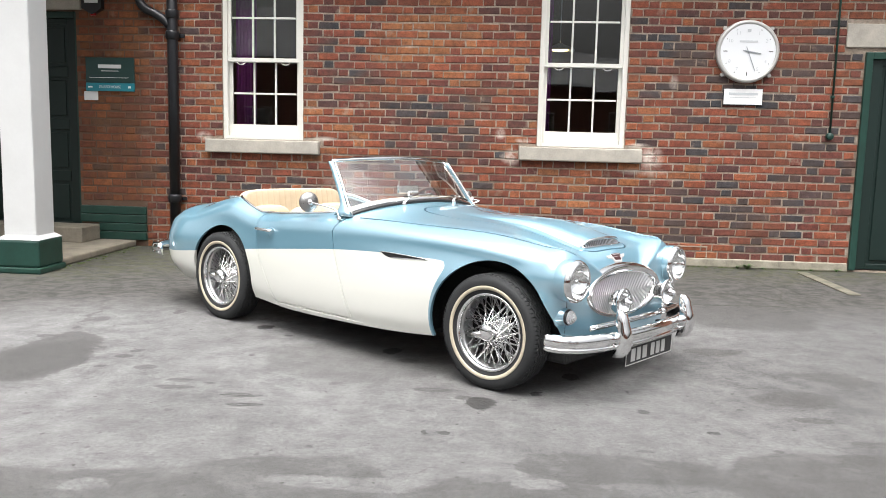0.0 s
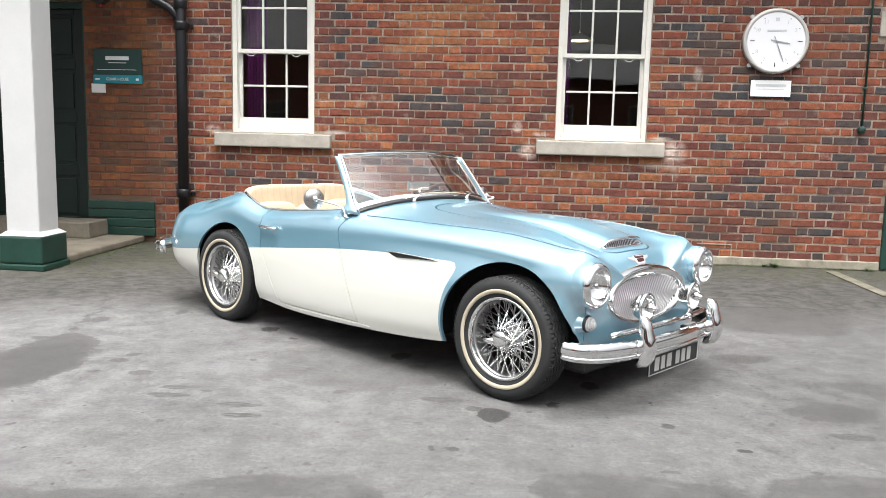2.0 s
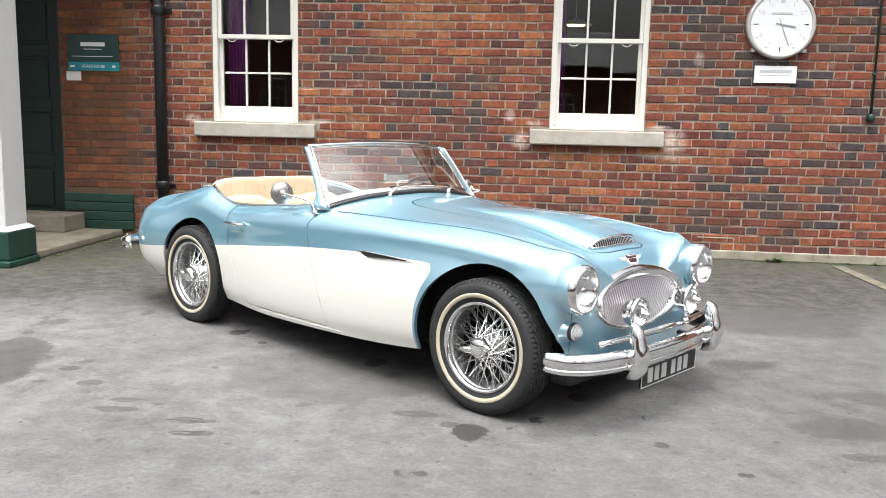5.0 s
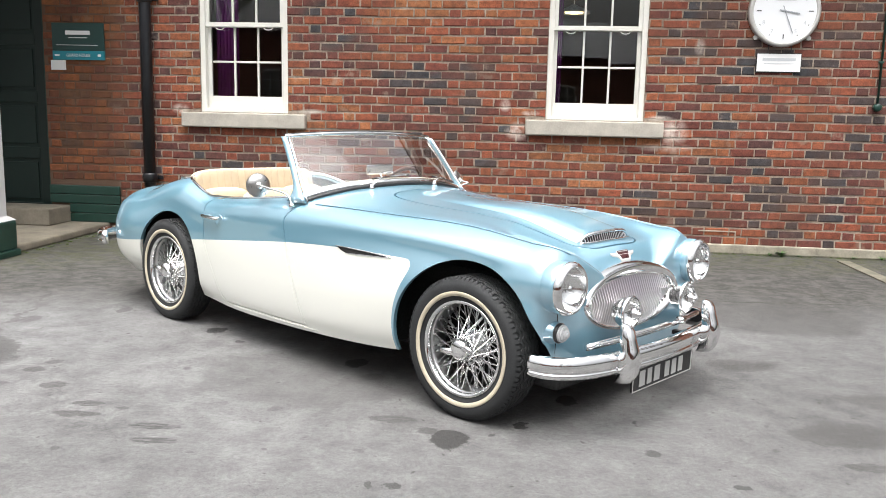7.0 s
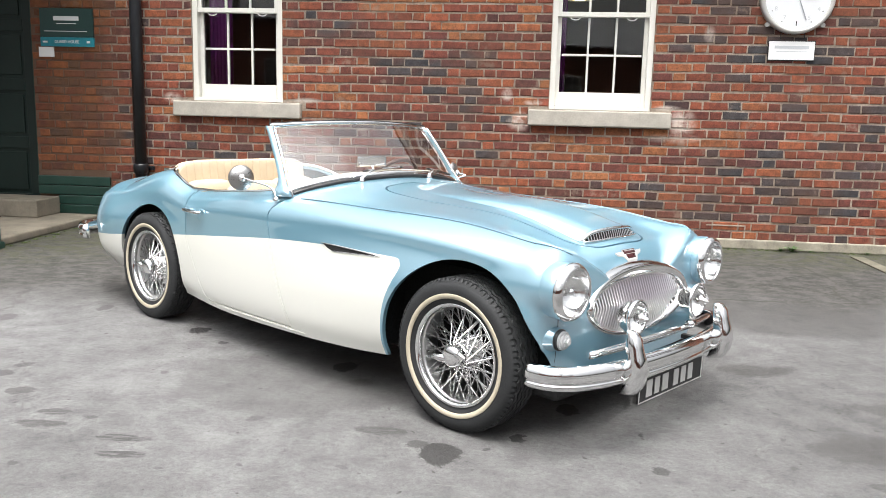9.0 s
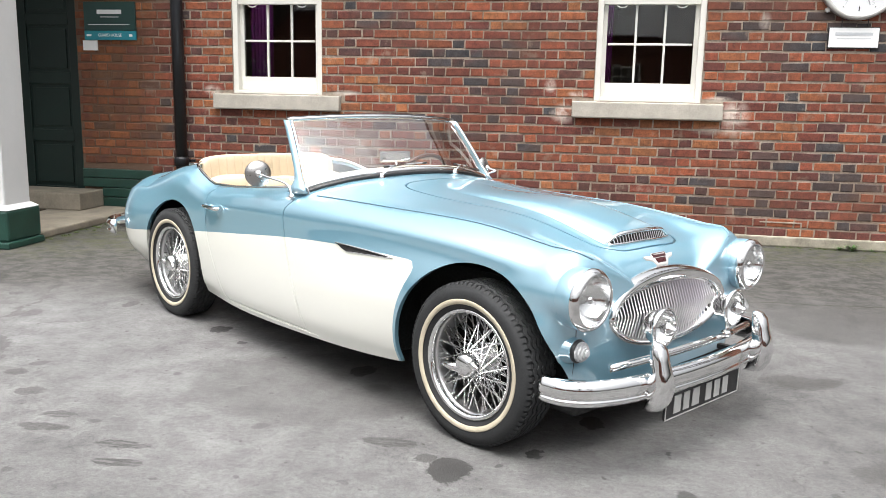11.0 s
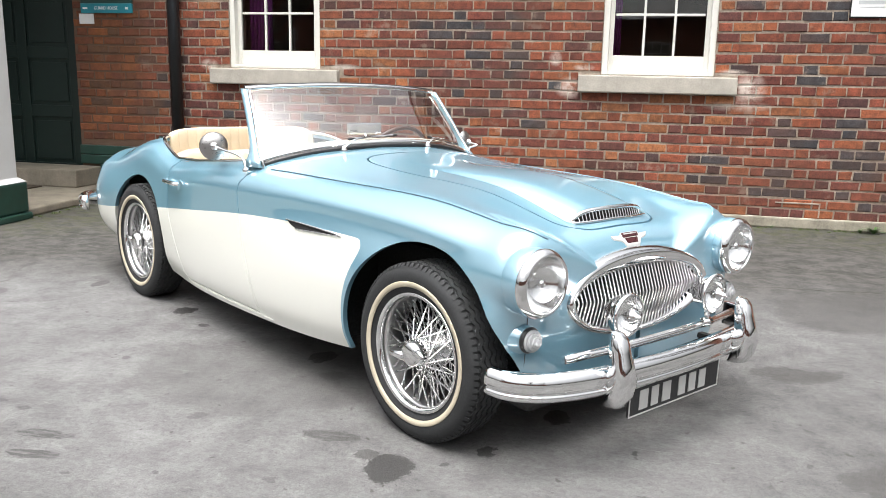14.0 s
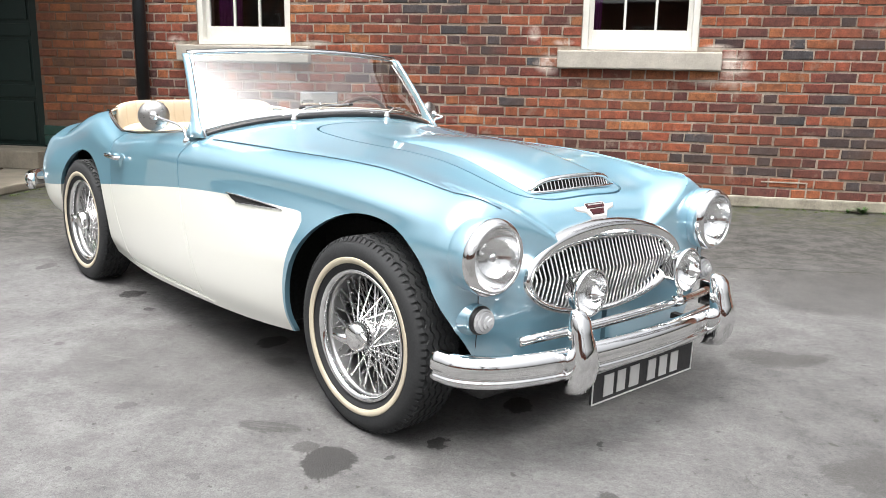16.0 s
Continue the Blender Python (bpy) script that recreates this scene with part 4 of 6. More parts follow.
def cut(bm, f):
    """Split the mesh cleanly along f(place) = 0."""
    val = {v: f(v.co) for v in bm.verts}
    fresh = [v for v, k in val.items() if abs(k) < 1e-6]
    for e in [e for e in bm.edges if val[e.verts[0]] * val[e.verts[1]] < 0 and min(abs(val[e.verts[0]]), abs(val[e.verts[1]])) > 1e-6]:
        a, b = e.verts
        lo, hi, fa = 0.0, 1.0, val[a]
        for _ in range(14):
            t = (lo + hi) / 2
            if f(a.co.lerp(b.co, t)) * fa > 0:
                lo = t
            else:
                hi = t
        _, v = bmesh.utils.edge_split(e, a, (lo + hi) / 2)
        fresh.append(v)
    bmesh.ops.connect_verts(bm, verts=fresh)


def drop_faces(bm, test):
    gone = [f for f in bm.faces if test(f.calc_center_median())]
    bmesh.ops.delete(bm, geom=gone, context="FACES")


def keep_faces(bm, test):
    """A copy that holds only the faces in test; they are taken out of bm."""
    other = bm.copy()
    drop_faces(other, lambda c: not test(c))
    drop_faces(bm, test)
    return other


def turn_edges_in(bm, depth):
    """Fold open edges inwards, so that a panel has thickness."""
    bm.normal_update()
    edges = [e for e in bm.edges if len(e.link_faces) == 1]
    nrm = {v: v.normal.copy() * depth for e in edges for v in e.verts}
    for v in nrm:
        if abs(arch(v.co)) < 0.004:
            nrm[v] = Vector((0, math.copysign(0.018, v.co.y), 0))
    new_v = {v: bm.verts.new(v.co - n) for v, n in nrm.items()}
    for e in edges:
        loop = e.link_loops[0]
        a, b = loop.vert, loop.link_loop_next.vert
        mat = e.link_faces[0].material_index
        f = bm.faces.new((b, a, new_v[a], new_v[b]))
        f.material_index = mat
        e.smooth = False


def shell():
    bm = bmesh.new()
    prev = None
    for x, sec in RINGS:
        ring = [bm.verts.new((x, -y, z)) for y, z in sec] + [bm.verts.new((x, y, z)) for y, z in sec[-2::-1]]
        if prev:
            for i in range(len(ring) - 1):
                bm.faces.new((prev[i], ring[i], ring[i + 1], prev[i + 1]))
        prev = ring
    bmesh.ops.recalc_face_normals(bm, faces=bm.faces)
    if sum(f.normal.z for f in bm.faces if f.calc_center_median().z > 0.75) < 0:
        bmesh.ops.reverse_faces(bm, faces=bm.faces)
    return bm


FRONT_ARCH, REAR_ARCH = (0.005, 0.31, 0.378, 0.368), (-2.325, 0.315, 0.340, 0.325)


def arch(c):
    best = 1e9
    for cx, cz, rx, rz in (FRONT_ARCH, REAR_ARCH):
        d = math.hypot((c.x - cx) / rx, (min(0.0, c.z - cz) * 0.35 + max(0.0, c.z - cz)) / rz) - 1
        best = min(best, d * rx)
    return max(best, 0.40 - abs(c.y))


COCKPIT = (-1.758, 0.660, 0.572)


def cockpit_half(x):
    """The opening narrows behind the doors, where the rear wings rise."""
    t = min(1.0, max(0.0, (-1.85 - x) / 0.40))
    return COCKPIT[2] - 0.025 * t * t * (3 - 2 * t)


def cockpit(c):
    d = ((abs(c.x - COCKPIT[0]) / COCKPIT[1]) ** 5 + (abs(c.y) / cockpit_half(c.x)) ** 5) ** 0.2 - 1
    return max(d * 0.5, 0.55 - c.z)


GRILLE = (0.535, 0.366, 0.128)  # height of its middle, half width, half height


def grille_edge(y, k=1.0):
    """Lower and upper height of the oval mouth."""
    s = max(0.0, 1 - (abs(y) / (GRILLE[1] * k)) ** 2.1) ** 0.5
    return GRILLE[0] - 0.012 - (GRILLE[2] + 0.005) * k * s, GRILLE[0] - 0.012 + GRILLE[2] * k * s


def mouth(c):
    dy = abs(c.y) / GRILLE[1]
    dz = abs(c.z - GRILLE[0] + 0.012) / GRILLE[2]
    return max((math.hypot(dy, dz) - 1) * 0.12, 0.30 - c.x)


DOOR_REAR = ((0.138, -1.71), (0.208, -1.735), (0.388, -1.83), (0.538, -1.915), (0.678, -1.945), (0.758, -1.935), (0.888, -1.93))
DOOR_FRONT = ((0.138, -0.965), (0.228, -0.995), (0.438, -1.075), (0.618, -1.15), (0.728, -1.175), (0.798, -1.11), (0.888, -1.05))


def door_edge(c):
    zr, xr = zip(*DOOR_REAR)
    zf, xf = zip(*DOOR_FRONT)
    d = smax(through_keys(zr, xr, c.z) - c.x, c.x - through_keys(zf, xf, c.z), 0.03)
    d = smax(d, (0.215 + 0.012 * (c.x + 0.9)) - c.z, 0.03)
    return max(d, 0.45 - abs(c.y))


def bonnet_edge(c):
    half = 0.242 + 0.045 * max(0.0, min(1.0, (0.30 - c.x) / 0.7)) ** 0.8
    d = smax(abs(c.y) - half, c.x - 0.312 + 0.25 * c.y * c.y, 0.10)
    d = smax(d, -0.86 - c.x, 0.15)
    return max(d, 0.6 - c.z)


TWO_TONE = ((-3.36, 0.385), (-2.96, 0.398), (-2.57, 0.440), (-2.0, 0.514), (-1.54, 0.568), (-1.12, 0.613), (-0.74, 0.637), (-0.46, 0.642), (0.54, 0.642))


def two_tone(c):
    """Below zero: the ivory lower side."""
    x, z = zip(*TWO_TONE)
    d = c.z - through_keys(x, z, c.x)
    fx = -0.385 + 0.10 * max(0.0, (c.z - 0.32) / 0.30) ** 2
    d = smax(d, c.x - fx, 0.07)
    return max(d, 0.35 - abs(c.y))


sk = shell()
cut(sk, arch)
drop_faces(sk, lambda c: arch(c) < 0)
cut(sk, cockpit)
drop_faces(sk, lambda c: cockpit(c) < 0)
cut(sk, mouth)
drop_faces(sk, lambda c: mouth(c) < 0)
lamp_hole = lambda c: max(math.hypot(abs(c.y) - LAMP_Y, c.z - LAMP_Z) - 0.092, 0.30 - c.x)
cut(sk, lamp_hole)
drop_faces(sk, lambda c: lamp_hole(c) < 0)
cut(sk, two_tone)
for edge, gap in ((bonnet_edge, 0.0032), (door_edge, 0.0030)):
    for g in (-gap, gap):
        cut(sk, lambda c: edge(c) + g)
    drop_faces(sk, lambda c: abs(edge(c)) < gap)
for f in sk.faces:
    f.material_index = 1 if two_tone(f.calc_center_median()) < 0 else 0
bonnet_bm = keep_faces(sk, lambda c: bonnet_edge(c) < 0)
door_bm = keep_faces(sk, lambda c: door_edge(c) < 0)
door_far = door_bm.copy()
drop_faces(door_far, lambda c: c.y < 0)
drop_faces(door_bm, lambda c: c.y > 0)


def panel(name, bm, label):
    bmesh.ops.delete(bm, geom=[v for v in bm.verts if not v.link_faces], context="VERTS")
    turn_edges_in(bm, 0.022)
    me = bpy.data.meshes.new(name)
    for f in bm.faces:
        f.smooth = True
    bm.to_mesh(me)
    bm.free()
    me.materials.append(BLUE)
    me.materials.append(CREAM_PAINT)
    ob = new(name, me)
    ob.parent = CAR
    ob["label"] = label
    return ob


body = panel("body", sk, "ice blue over ivory painted bodywork")
bonnet = panel("bonnet", bonnet_bm, "ice blue bonnet with a central air scoop")
door_near = panel("door", door_bm, "closed two-tone door with a chrome handle")
door_off = panel("door", door_far, "closed two-tone door")

# Underside and wheel wells.
part("engine_bay", box(-0.62, 0.30, -0.43, 0.43, 0.19, 0.60), UNDER, CAR)
part("axle_tunnel", box(-2.95, -2.42, -0.45, 0.45, 0.22, 0.66), UNDER, CAR)
# Plain box as the nose's lower edge, added to darken the ground below.
part("valance_shade_box", box(0.20, 0.385, -0.50, 0.50, 0.185, 0.29, bevel=0.02), UNDER, CAR)
part("floor_pan", box(-2.40, -0.62, -0.46, 0.46, 0.18, 0.215), UNDER, CAR)
part("front_bulkhead", box(-0.56, -0.50, -0.60, 0.60, 0.215, 0.68), UNDER, CAR)
part("rear_bulkhead", box(-2.445, -2.415, -0.50, 0.50, 0.216, 0.74), UNDER, CAR)


# ---- wire wheels ----
def tyre_mesh():
    prof = [(0.196, -0.058), (0.206, -0.066), (0.235, -0.080), (0.268, -0.083), (0.292, -0.074), (0.300, -0.064),
            (0.302, -0.055), (0.303, 0.055), (0.300, 0.064), (0.292, 0.074), (0.268, 0.083), (0.235, 0.080), (0.206, 0.066), (0.196, 0.058)]
    return lathe([(squat(r), y) for r, y in prof], 72, axis="y", close=True)


def squat(r):
    """The loaded tyre is a little lower than its moulding."""
    return r if r < 0.243 else 0.243 + (r - 0.243) * 0.88


def tread_mesh():
    """Five zigzag ribs round the tyre."""
    bm = bmesh.new()
    n = 168
    for c in (-0.046, -0.023, 0.0, 0.023, 0.046):
        w = 0.0085
        rows = []
        for i in range(n):
            a = 2 * math.pi * i / n
            zig = 0.0045 * (1 if (i // 2) % 2 else -1)
            ring = []
            for dy, r in ((-w, 0.301), (-w + 0.001, 0.311), (w - 0.001, 0.311), (w, 0.301)):
                ring.append(bm.verts.new((squat(r) * math.cos(a), c + dy + zig, squat(r) * math.sin(a))))
            rows.append(ring)
        for i in range(n):
            a, b = rows[i], rows[(i + 1) % n]
            for j in range(3):
                bm.faces.new((a[j], b[j], b[j + 1], a[j + 1]))
    # Shoulder lugs.
    for s in (-1, 1):
        for i in range(84):
            a0, a1 = 2 * math.pi * i / 84, 2 * math.pi * (i + 0.62) / 84
            q = [(squat(r) * math.cos(a), s * y, squat(r) * math.sin(a)) for a in (a0, a1) for r, y in ((0.295, 0.074), (0.309, 0.064), (0.309, 0.057))]
            v = [bm.verts.new(p) for p in q]
            bm.faces.new((v[0], v[1], v[4], v[3]))
            bm.faces.new((v[1], v[2], v[5], v[4]))
            bm.faces.new((v[0], v[2], v[1]))
            bm.faces.new((v[3], v[4], v[5]))
    return bm


def wheel(x, y, z, side, steer=0.0, spin=0.0):
    """side -1: the outer face looks towards -y."""
    turn = 0 if side < 0 else 180
    w = part("wheel", lathe([(0.0, -0.052), (0.040, -0.052), (0.046, -0.045), (0.046, 0.03), (0.062, 0.035), (0.062, 0.06), (0.0, 0.06)], 32, axis="y"), WIRE, CAR, "chrome wire wheel with a whitewall tyre", True)
    w.matrix_local = pose(x, y, z, 0, 0, turn + steer) @ pose(0, 0, 0, 0, spin, 0)
    if not WHEEL_MESH:
        WHEEL_MESH["tyre"] = (tyre_mesh(), RUBBER, True)
        WHEEL_MESH["tread"] = (tread_mesh(), RUBBER, False)
        WHEEL_MESH["whitewall"] = (lathe([(0.223, -0.0775), (0.224, -0.0800), (0.241, -0.0835), (0.243, -0.0815)], 72, axis="y", close=True), WHITEWALL, True)
        WHEEL_MESH["rim"] = (lathe([(0.200, -0.072), (0.206, -0.067), (0.201, -0.060), (0.192, -0.056), (0.1885, -0.050), (0.186, -0.056), (0.190, -0.066)], 72, axis="y", close=True), CHROME, True)
        WHEEL_MESH["rim_well"] = (lathe([(0.189, -0.052), (0.186, -0.030), (0.184, 0.03), (0.188, 0.05), (0.202, 0.062), (0.206, 0.060), (0.195, 0.05), (0.192, -0.045)], 72, axis="y", close=True), RIM_STEEL, True)
        WHEEL_MESH["brake_drum"] = (lathe([(0.0, 0.062), (0.12, 0.062), (0.13, 0.066), (0.13, 0.10), (0.0, 0.10)], 32, axis="y"), UNDER, True)
        bm = lathe([(0.0, -0.098), (0.030, -0.097), (0.040, -0.090), (0.044, -0.072), (0.048, -0.055), (0.0, -0.05)], 28, axis="y")
        for s in (-1, 1):
            add_tube(bm, [(s * 0.02, -0.088, s * 0.02), (s * 0.045, -0.092, s * 0.030), (s * 0.075, -0.102, s * 0.036)], 0.012, 8, radii=[0.016, 0.015, 0.008], flat=0.7, up=(0, 1, 0))
        WHEEL_MESH["spinner"] = (bm, CHROME, True)
    for k in ("tyre", "tread", "whitewall", "rim", "rim_well", "brake_drum", "spinner"):
        bm, m, sm = WHEEL_MESH[k]
        if isinstance(bm, bmesh.types.BMesh):
            ob = part(k, bm, m, w, {"whitewall": "cream whitewall band", "tyre": "black tyre"}.get(k, ""), sm)
            WHEEL_MESH[k] = (ob.data, m, sm)
        else:
            ob = new(k, bm)
            ob.parent = w
    # Three rows of crossing spokes, all on two shared meshes.
    for row, (count, r0, y0, r1, y1, lead) in enumerate(((32, 0.047, -0.040, 0.184, -0.024, 50), (24, 0.060, 0.036, 0.183, 0.006, 60), (32, 0.060, 0.044, 0.183, 0.022, 28))):
        key = "spokes%d" % row
        for s in (1, -1):
            kk = (key, s)
            if kk not in WHEEL_MESH:
                a = radians(lead) * s
                bm = tube([(r0, y0, 0), (r1 * math.cos(a), y1, r1 * math.sin(a))], 0.0032, 5)
                add_tube(bm, [(r1 * math.cos(a) * 0.955, y1 + (y0 - y1) * 0.05, r1 * math.sin(a) * 0.955), (r1 * math.cos(a), y1, r1 * math.sin(a))], 0.0048, 6)
                me = bpy.data.meshes.new("spoke")
                for f in bm.faces:
                    f.smooth = True
                bm.to_mesh(me)
                bm.free()
                me.materials.append(WIRE)
                WHEEL_MESH[kk] = me
            for i in range(count // 2):
                ob = new("spoke", WHEEL_MESH[kk])
                ob.parent = w
                ob.matrix_local = pose(0, 0, 0, 0, 360.0 * (i + (0.25 if s < 0 else 0)) / (count // 2), 0)
    return w


RIM_STEEL = plain("dull_rim_steel", (0.55, 0.55, 0.55), 0.32, metal=1.0, vary=0.1)
WHEEL_MESH = {}
wheel(0.0, -0.582, 0.308, -1, 1.2, 18)
wheel(0.0, 0.582, 0.326, 1, 1.2, 40)
wheel(-2.342, -0.576, 0.287, -1, 0, 35)
wheel(-2.342, 0.576, 0.305, 1, 0, 10)


# ---- lamps, grille and bright work ----
def nose_rays():
    """Each ring of the nose as distance from the nose's axis by angle."""
    out = []
    for x, sec in RINGS:
        if x >= STATIONS[-1] - 0.002:
            pts = sorted((math.atan2(z - NOSE_Z, max(y, 1e-5)), math.hypot(y, z - NOSE_Z)) for y, z in sec)
            out.append((x, [p[0] for p in pts], [p[1] for p in pts]))
    return out


NOSE_RAYS = nose_rays()


def nose_x(y, z, out=0.0):
    """How far forward the nose reaches at a place of its front."""
    a, r = math.atan2(z - NOSE_Z, max(abs(y), 1e-5)), math.hypot(y, z - NOSE_Z)
    last = None
    for x, angles, reach in NOSE_RAYS:
        here = float(np.interp(a, angles, reach))
        if here < r:
            if last is None:
                return x + out
            t = (last[1] - r) / max(1e-6, last[1] - here)
            return last[0] + (x - last[0]) * t + out
        last = (x, here)
    return NOSE_RAYS[-1][0] + out


def headlamp(side):
    m = pose(0, side * LAMP_Y, LAMP_Z + 0.002) @ Matrix.Diagonal((1, 0.93, 0.93, 1))
    lamp = part("headlamp", lathe([(0.100, 0.350), (0.1085, 0.372), (0.1115, 0.390), (0.1125, 0.407), (0.1120, 0.437), (0.109, 0.440), (0.098, 0.440), (0.097, 0.36), (0.06, 0.335), (0.0, 0.33)], 56, axis="x", m=m, caps=False), BLUE, CAR, "round headlamp with a deep chrome rim", True)
    part("rim", lathe([(0.108, 0.433), (0.1140, 0.434), (0.1150, 0.437), (0.1145, 0.445), (0.1125, 0.450), (0.1070, 0.458), (0.100, 0.4635), (0.095, 0.465), (0.090, 0.459), (0.090, 0.40)], 56, axis="x", m=m, caps=False), CHROME, lamp, "deep chrome rim", True)
    part("reflector", lathe([(0.089, 0.452), (0.080, 0.43), (0.058, 0.405), (0.030, 0.392), (0.0, 0.389)], 40, axis="x", m=m, caps=False), REFLECTOR, lamp, smooth=True)
    part("bulb_shield", lathe([(0.0, 0.445), (0.012, 0.443), (0.017, 0.435), (0.017, 0.40), (0.0, 0.395)], 16, axis="x", m=m), CHROME, lamp, smooth=True)
    part("lens", lathe([(0.091, 0.456), (0.073, 0.467), (0.045, 0.475), (0.0, 0.479)], 40, axis="x", m=m, caps=False), HEAD_LENS, lamp, "ribbed clear glass lens", True)


def head_lens_material():
    m = Nodes("ribbed_lamp_glass")
    s = m.xyz()
    ribs = m.math("SINE", m.math("MULTIPLY", s[1], 900.0))
    m.set(Base_Color=(0.95, 0.96, 0.96, 1), Roughness=0.03, Transmission_Weight=1.0, IOR=1.10)
    m.bump(m.math("ADD", ribs, m.math("MULTIPLY", m.noise(14, 2), 3.0)), 0.16, 0.004)
    return m.mat


HEAD_LENS = head_lens_material()
headlamp(-1)
headlamp(1)


def grille_x(y, z, out=0.0):
    """The grille's own smooth front, a shallow dome leaning back at the top."""
    return 0.424 - 0.09 * y * y - 1.55 * max(0.0, z - 0.50) ** 2 - 1.0 * max(0.0, 0.50 - z) ** 2 + out


BAR_METAL = plain("bright_bar_metal", (0.86, 0.86, 0.86), 0.34, metal=1.0, vary=0.04)


def grille():
    bm = bmesh.new()
    n = 96
    rows = []
    for i in range(n):
        t = i / n
        up = 0.5 + 0.5 * math.sin(2 * math.pi * t)
        w = 0.009 + 0.036 * up
        ring = []
        a = 2 * math.pi * t
        for dk, lift in ((0.018, -0.040), (0.017, -0.004), (0.014, 0.012), (0.007, 0.019), (-0.004, 0.018), (-w * 0.7, 0.006), (-w, -0.008), (-w, -0.040)):
            y, z = (GRILLE[1] + dk) * math.cos(a), GRILLE[0] - 0.012 + (GRILLE[2] + dk) * math.sin(a)
            x = grille_x(y, z, lift)
            ring.append(bm.verts.new((x, y, z)))
        rows.append(ring)
    for i in range(n):
        a, b = rows[i], rows[(i + 1) % n]
        for j in range(len(a) - 1):
            bm.faces.new((a[j], b[j], b[j + 1], a[j + 1]))
    g = part("grille", bm, CHROME, CAR, "oval chrome grille with upright bars", True)
    bars = 38
    for i in range(bars):
        y = -0.337 + 0.674 * i / (bars - 1)
        s = max(0.0, 1 - (abs(y) / 0.352) ** 2.0) ** 0.5
        z0, z1 = GRILLE[0] - 0.012 - 0.121 * s, GRILLE[0] - 0.014 + 0.094 * s
        if z1 - z0 < 0.02:
            continue
        zk = z0 + (z1 - z0) * 0.52
        x = grille_x(y, zk) - 0.006
        b = bmesh.new()
        w = 0.0031
        prof = [(grille_x(y, z0) - 0.018, z0), (x, zk - 0.004), (x, zk + 0.004), (grille_x(y, z1) - 0.022, z1)]
        vs = []
        for px, pz in prof:
            vs.append([b.verts.new((px, y - w, pz)), b.verts.new((px + 0.003, y, pz)), b.verts.new((px, y + w, pz)), b.verts.new((px - 0.009, y + w * 0.4, pz)), b.verts.new((px - 0.009, y - w * 0.4, pz))])
        for p, q in zip(vs, vs[1:]):
            for j in range(5):
                k = (j + 1) % 5
                b.faces.new((p[j], p[k], q[k], q[j]))
        b.faces.new(vs[0])
        b.faces.new(vs[-1])
        part("bar", b, BAR_METAL, g)
    b = bmesh.new()
    ring = [b.verts.new((0.29, 0.37 * math.cos(a), GRILLE[0] - 0.012 + 0.125 * math.sin(a))) for a in (2 * math.pi * i / 40 for i in range(40))]
    ring2 = [b.verts.new((v.co.x + 0.01, v.co.y, v.co.z)) for v in ring]
    b.faces.new(ring)
    b.faces.new(ring2)
    for i in range(40):
        b.faces.new((ring[i], ring[(i + 1) % 40], ring2[(i + 1) % 40], ring2[i]))
    part("backing", b, UNDER, g, "black space behind the bars")


grille()


# ---- bonnet scoop, badge and seams ----
def scoop():
    bm = bmesh.new()
    x_front, x_back, half = 0.268, -0.74, 0.200
    n, m = 22, 20
    rows = []
    for i in range(n + 1):
        t = i / n
        x = x_back + (x_front - x_back) * t
        h = 0.040 * (t * t * (3 - 2 * t)) ** 0.8
        w = half * (0.72 + 0.28 * t)
        row = []
        for j in range(m + 1):
            y = -w + 2 * w * j / m
            e = 1 - abs(y / w) ** 6
            front = 0.022 * (abs(y) / half) ** 2
            row.append(bm.verts.new((x - front * t, y, top_of_body(x - front * t, y) + 0.0015 + h * e)))
        rows.append(row)
    for a, b in zip(rows, rows[1:]):
        for j in range(m):
            bm.faces.new((a[j], b[j], b[j + 1], a[j + 1]))
    s = part("scoop", bm, BLUE, bonnet, "raised air scoop with a chrome mouth", True)
    return s


def scoop_mouth():
    half = 0.198
    top, low = [], []
    for j in range(25):
        y = -half + 2 * half * j / 24
        x = 0.268 - 0.022 * (abs(y) / half) ** 2
        base = top_of_body(x, y)
        h = 0.038 * (1 - abs(y / half) ** 6)
        top.append(Vector((x, y, base + 0.002 + h)))
        low.append(Vector((x + 0.012, y, base + 0.003)))
    bm = bmesh.new()
    add_tube(bm, top, 0.008, 8, flat=1.0)
    part("scoop_trim", bm, CHROME, bonnet, "chrome lip of the scoop", True)
    part("scoop_trim", tube(low, 0.005, 8), CHROME, bonnet, smooth=True)
    bm = bmesh.new()
    a = [bm.verts.new(p + Vector((-0.012, 0, 0))) for p in top]
    b = [bm.verts.new(p + Vector((-0.018, 0, 0))) for p in low]
    for i in range(24):
        bm.faces.new((a[i], a[i + 1], b[i + 1], b[i]))
    part("scoop_mesh", bm, UNDER, bonnet, "dark opening behind the fins")
    for i in range(22):
        j = 2 + i * 20 / 21
        k = int(j)
        f = j - k
        p, q = top[k].lerp(top[min(k + 1, 24)], f), low[k].lerp(low[min(k + 1, 24)], f)
        if (p - q).length > 0.012:
            part("fin", tube([p + Vector((-0.003, 0, -0.002)), q + Vector((-0.003, 0, 0.002))], 0.0028, 5), CHROME, bonnet)


scoop()
scoop_mouth()


def on_nose(x, y, out=0.004):
    return Vector((x, y, top_of_body(x, y) + out))


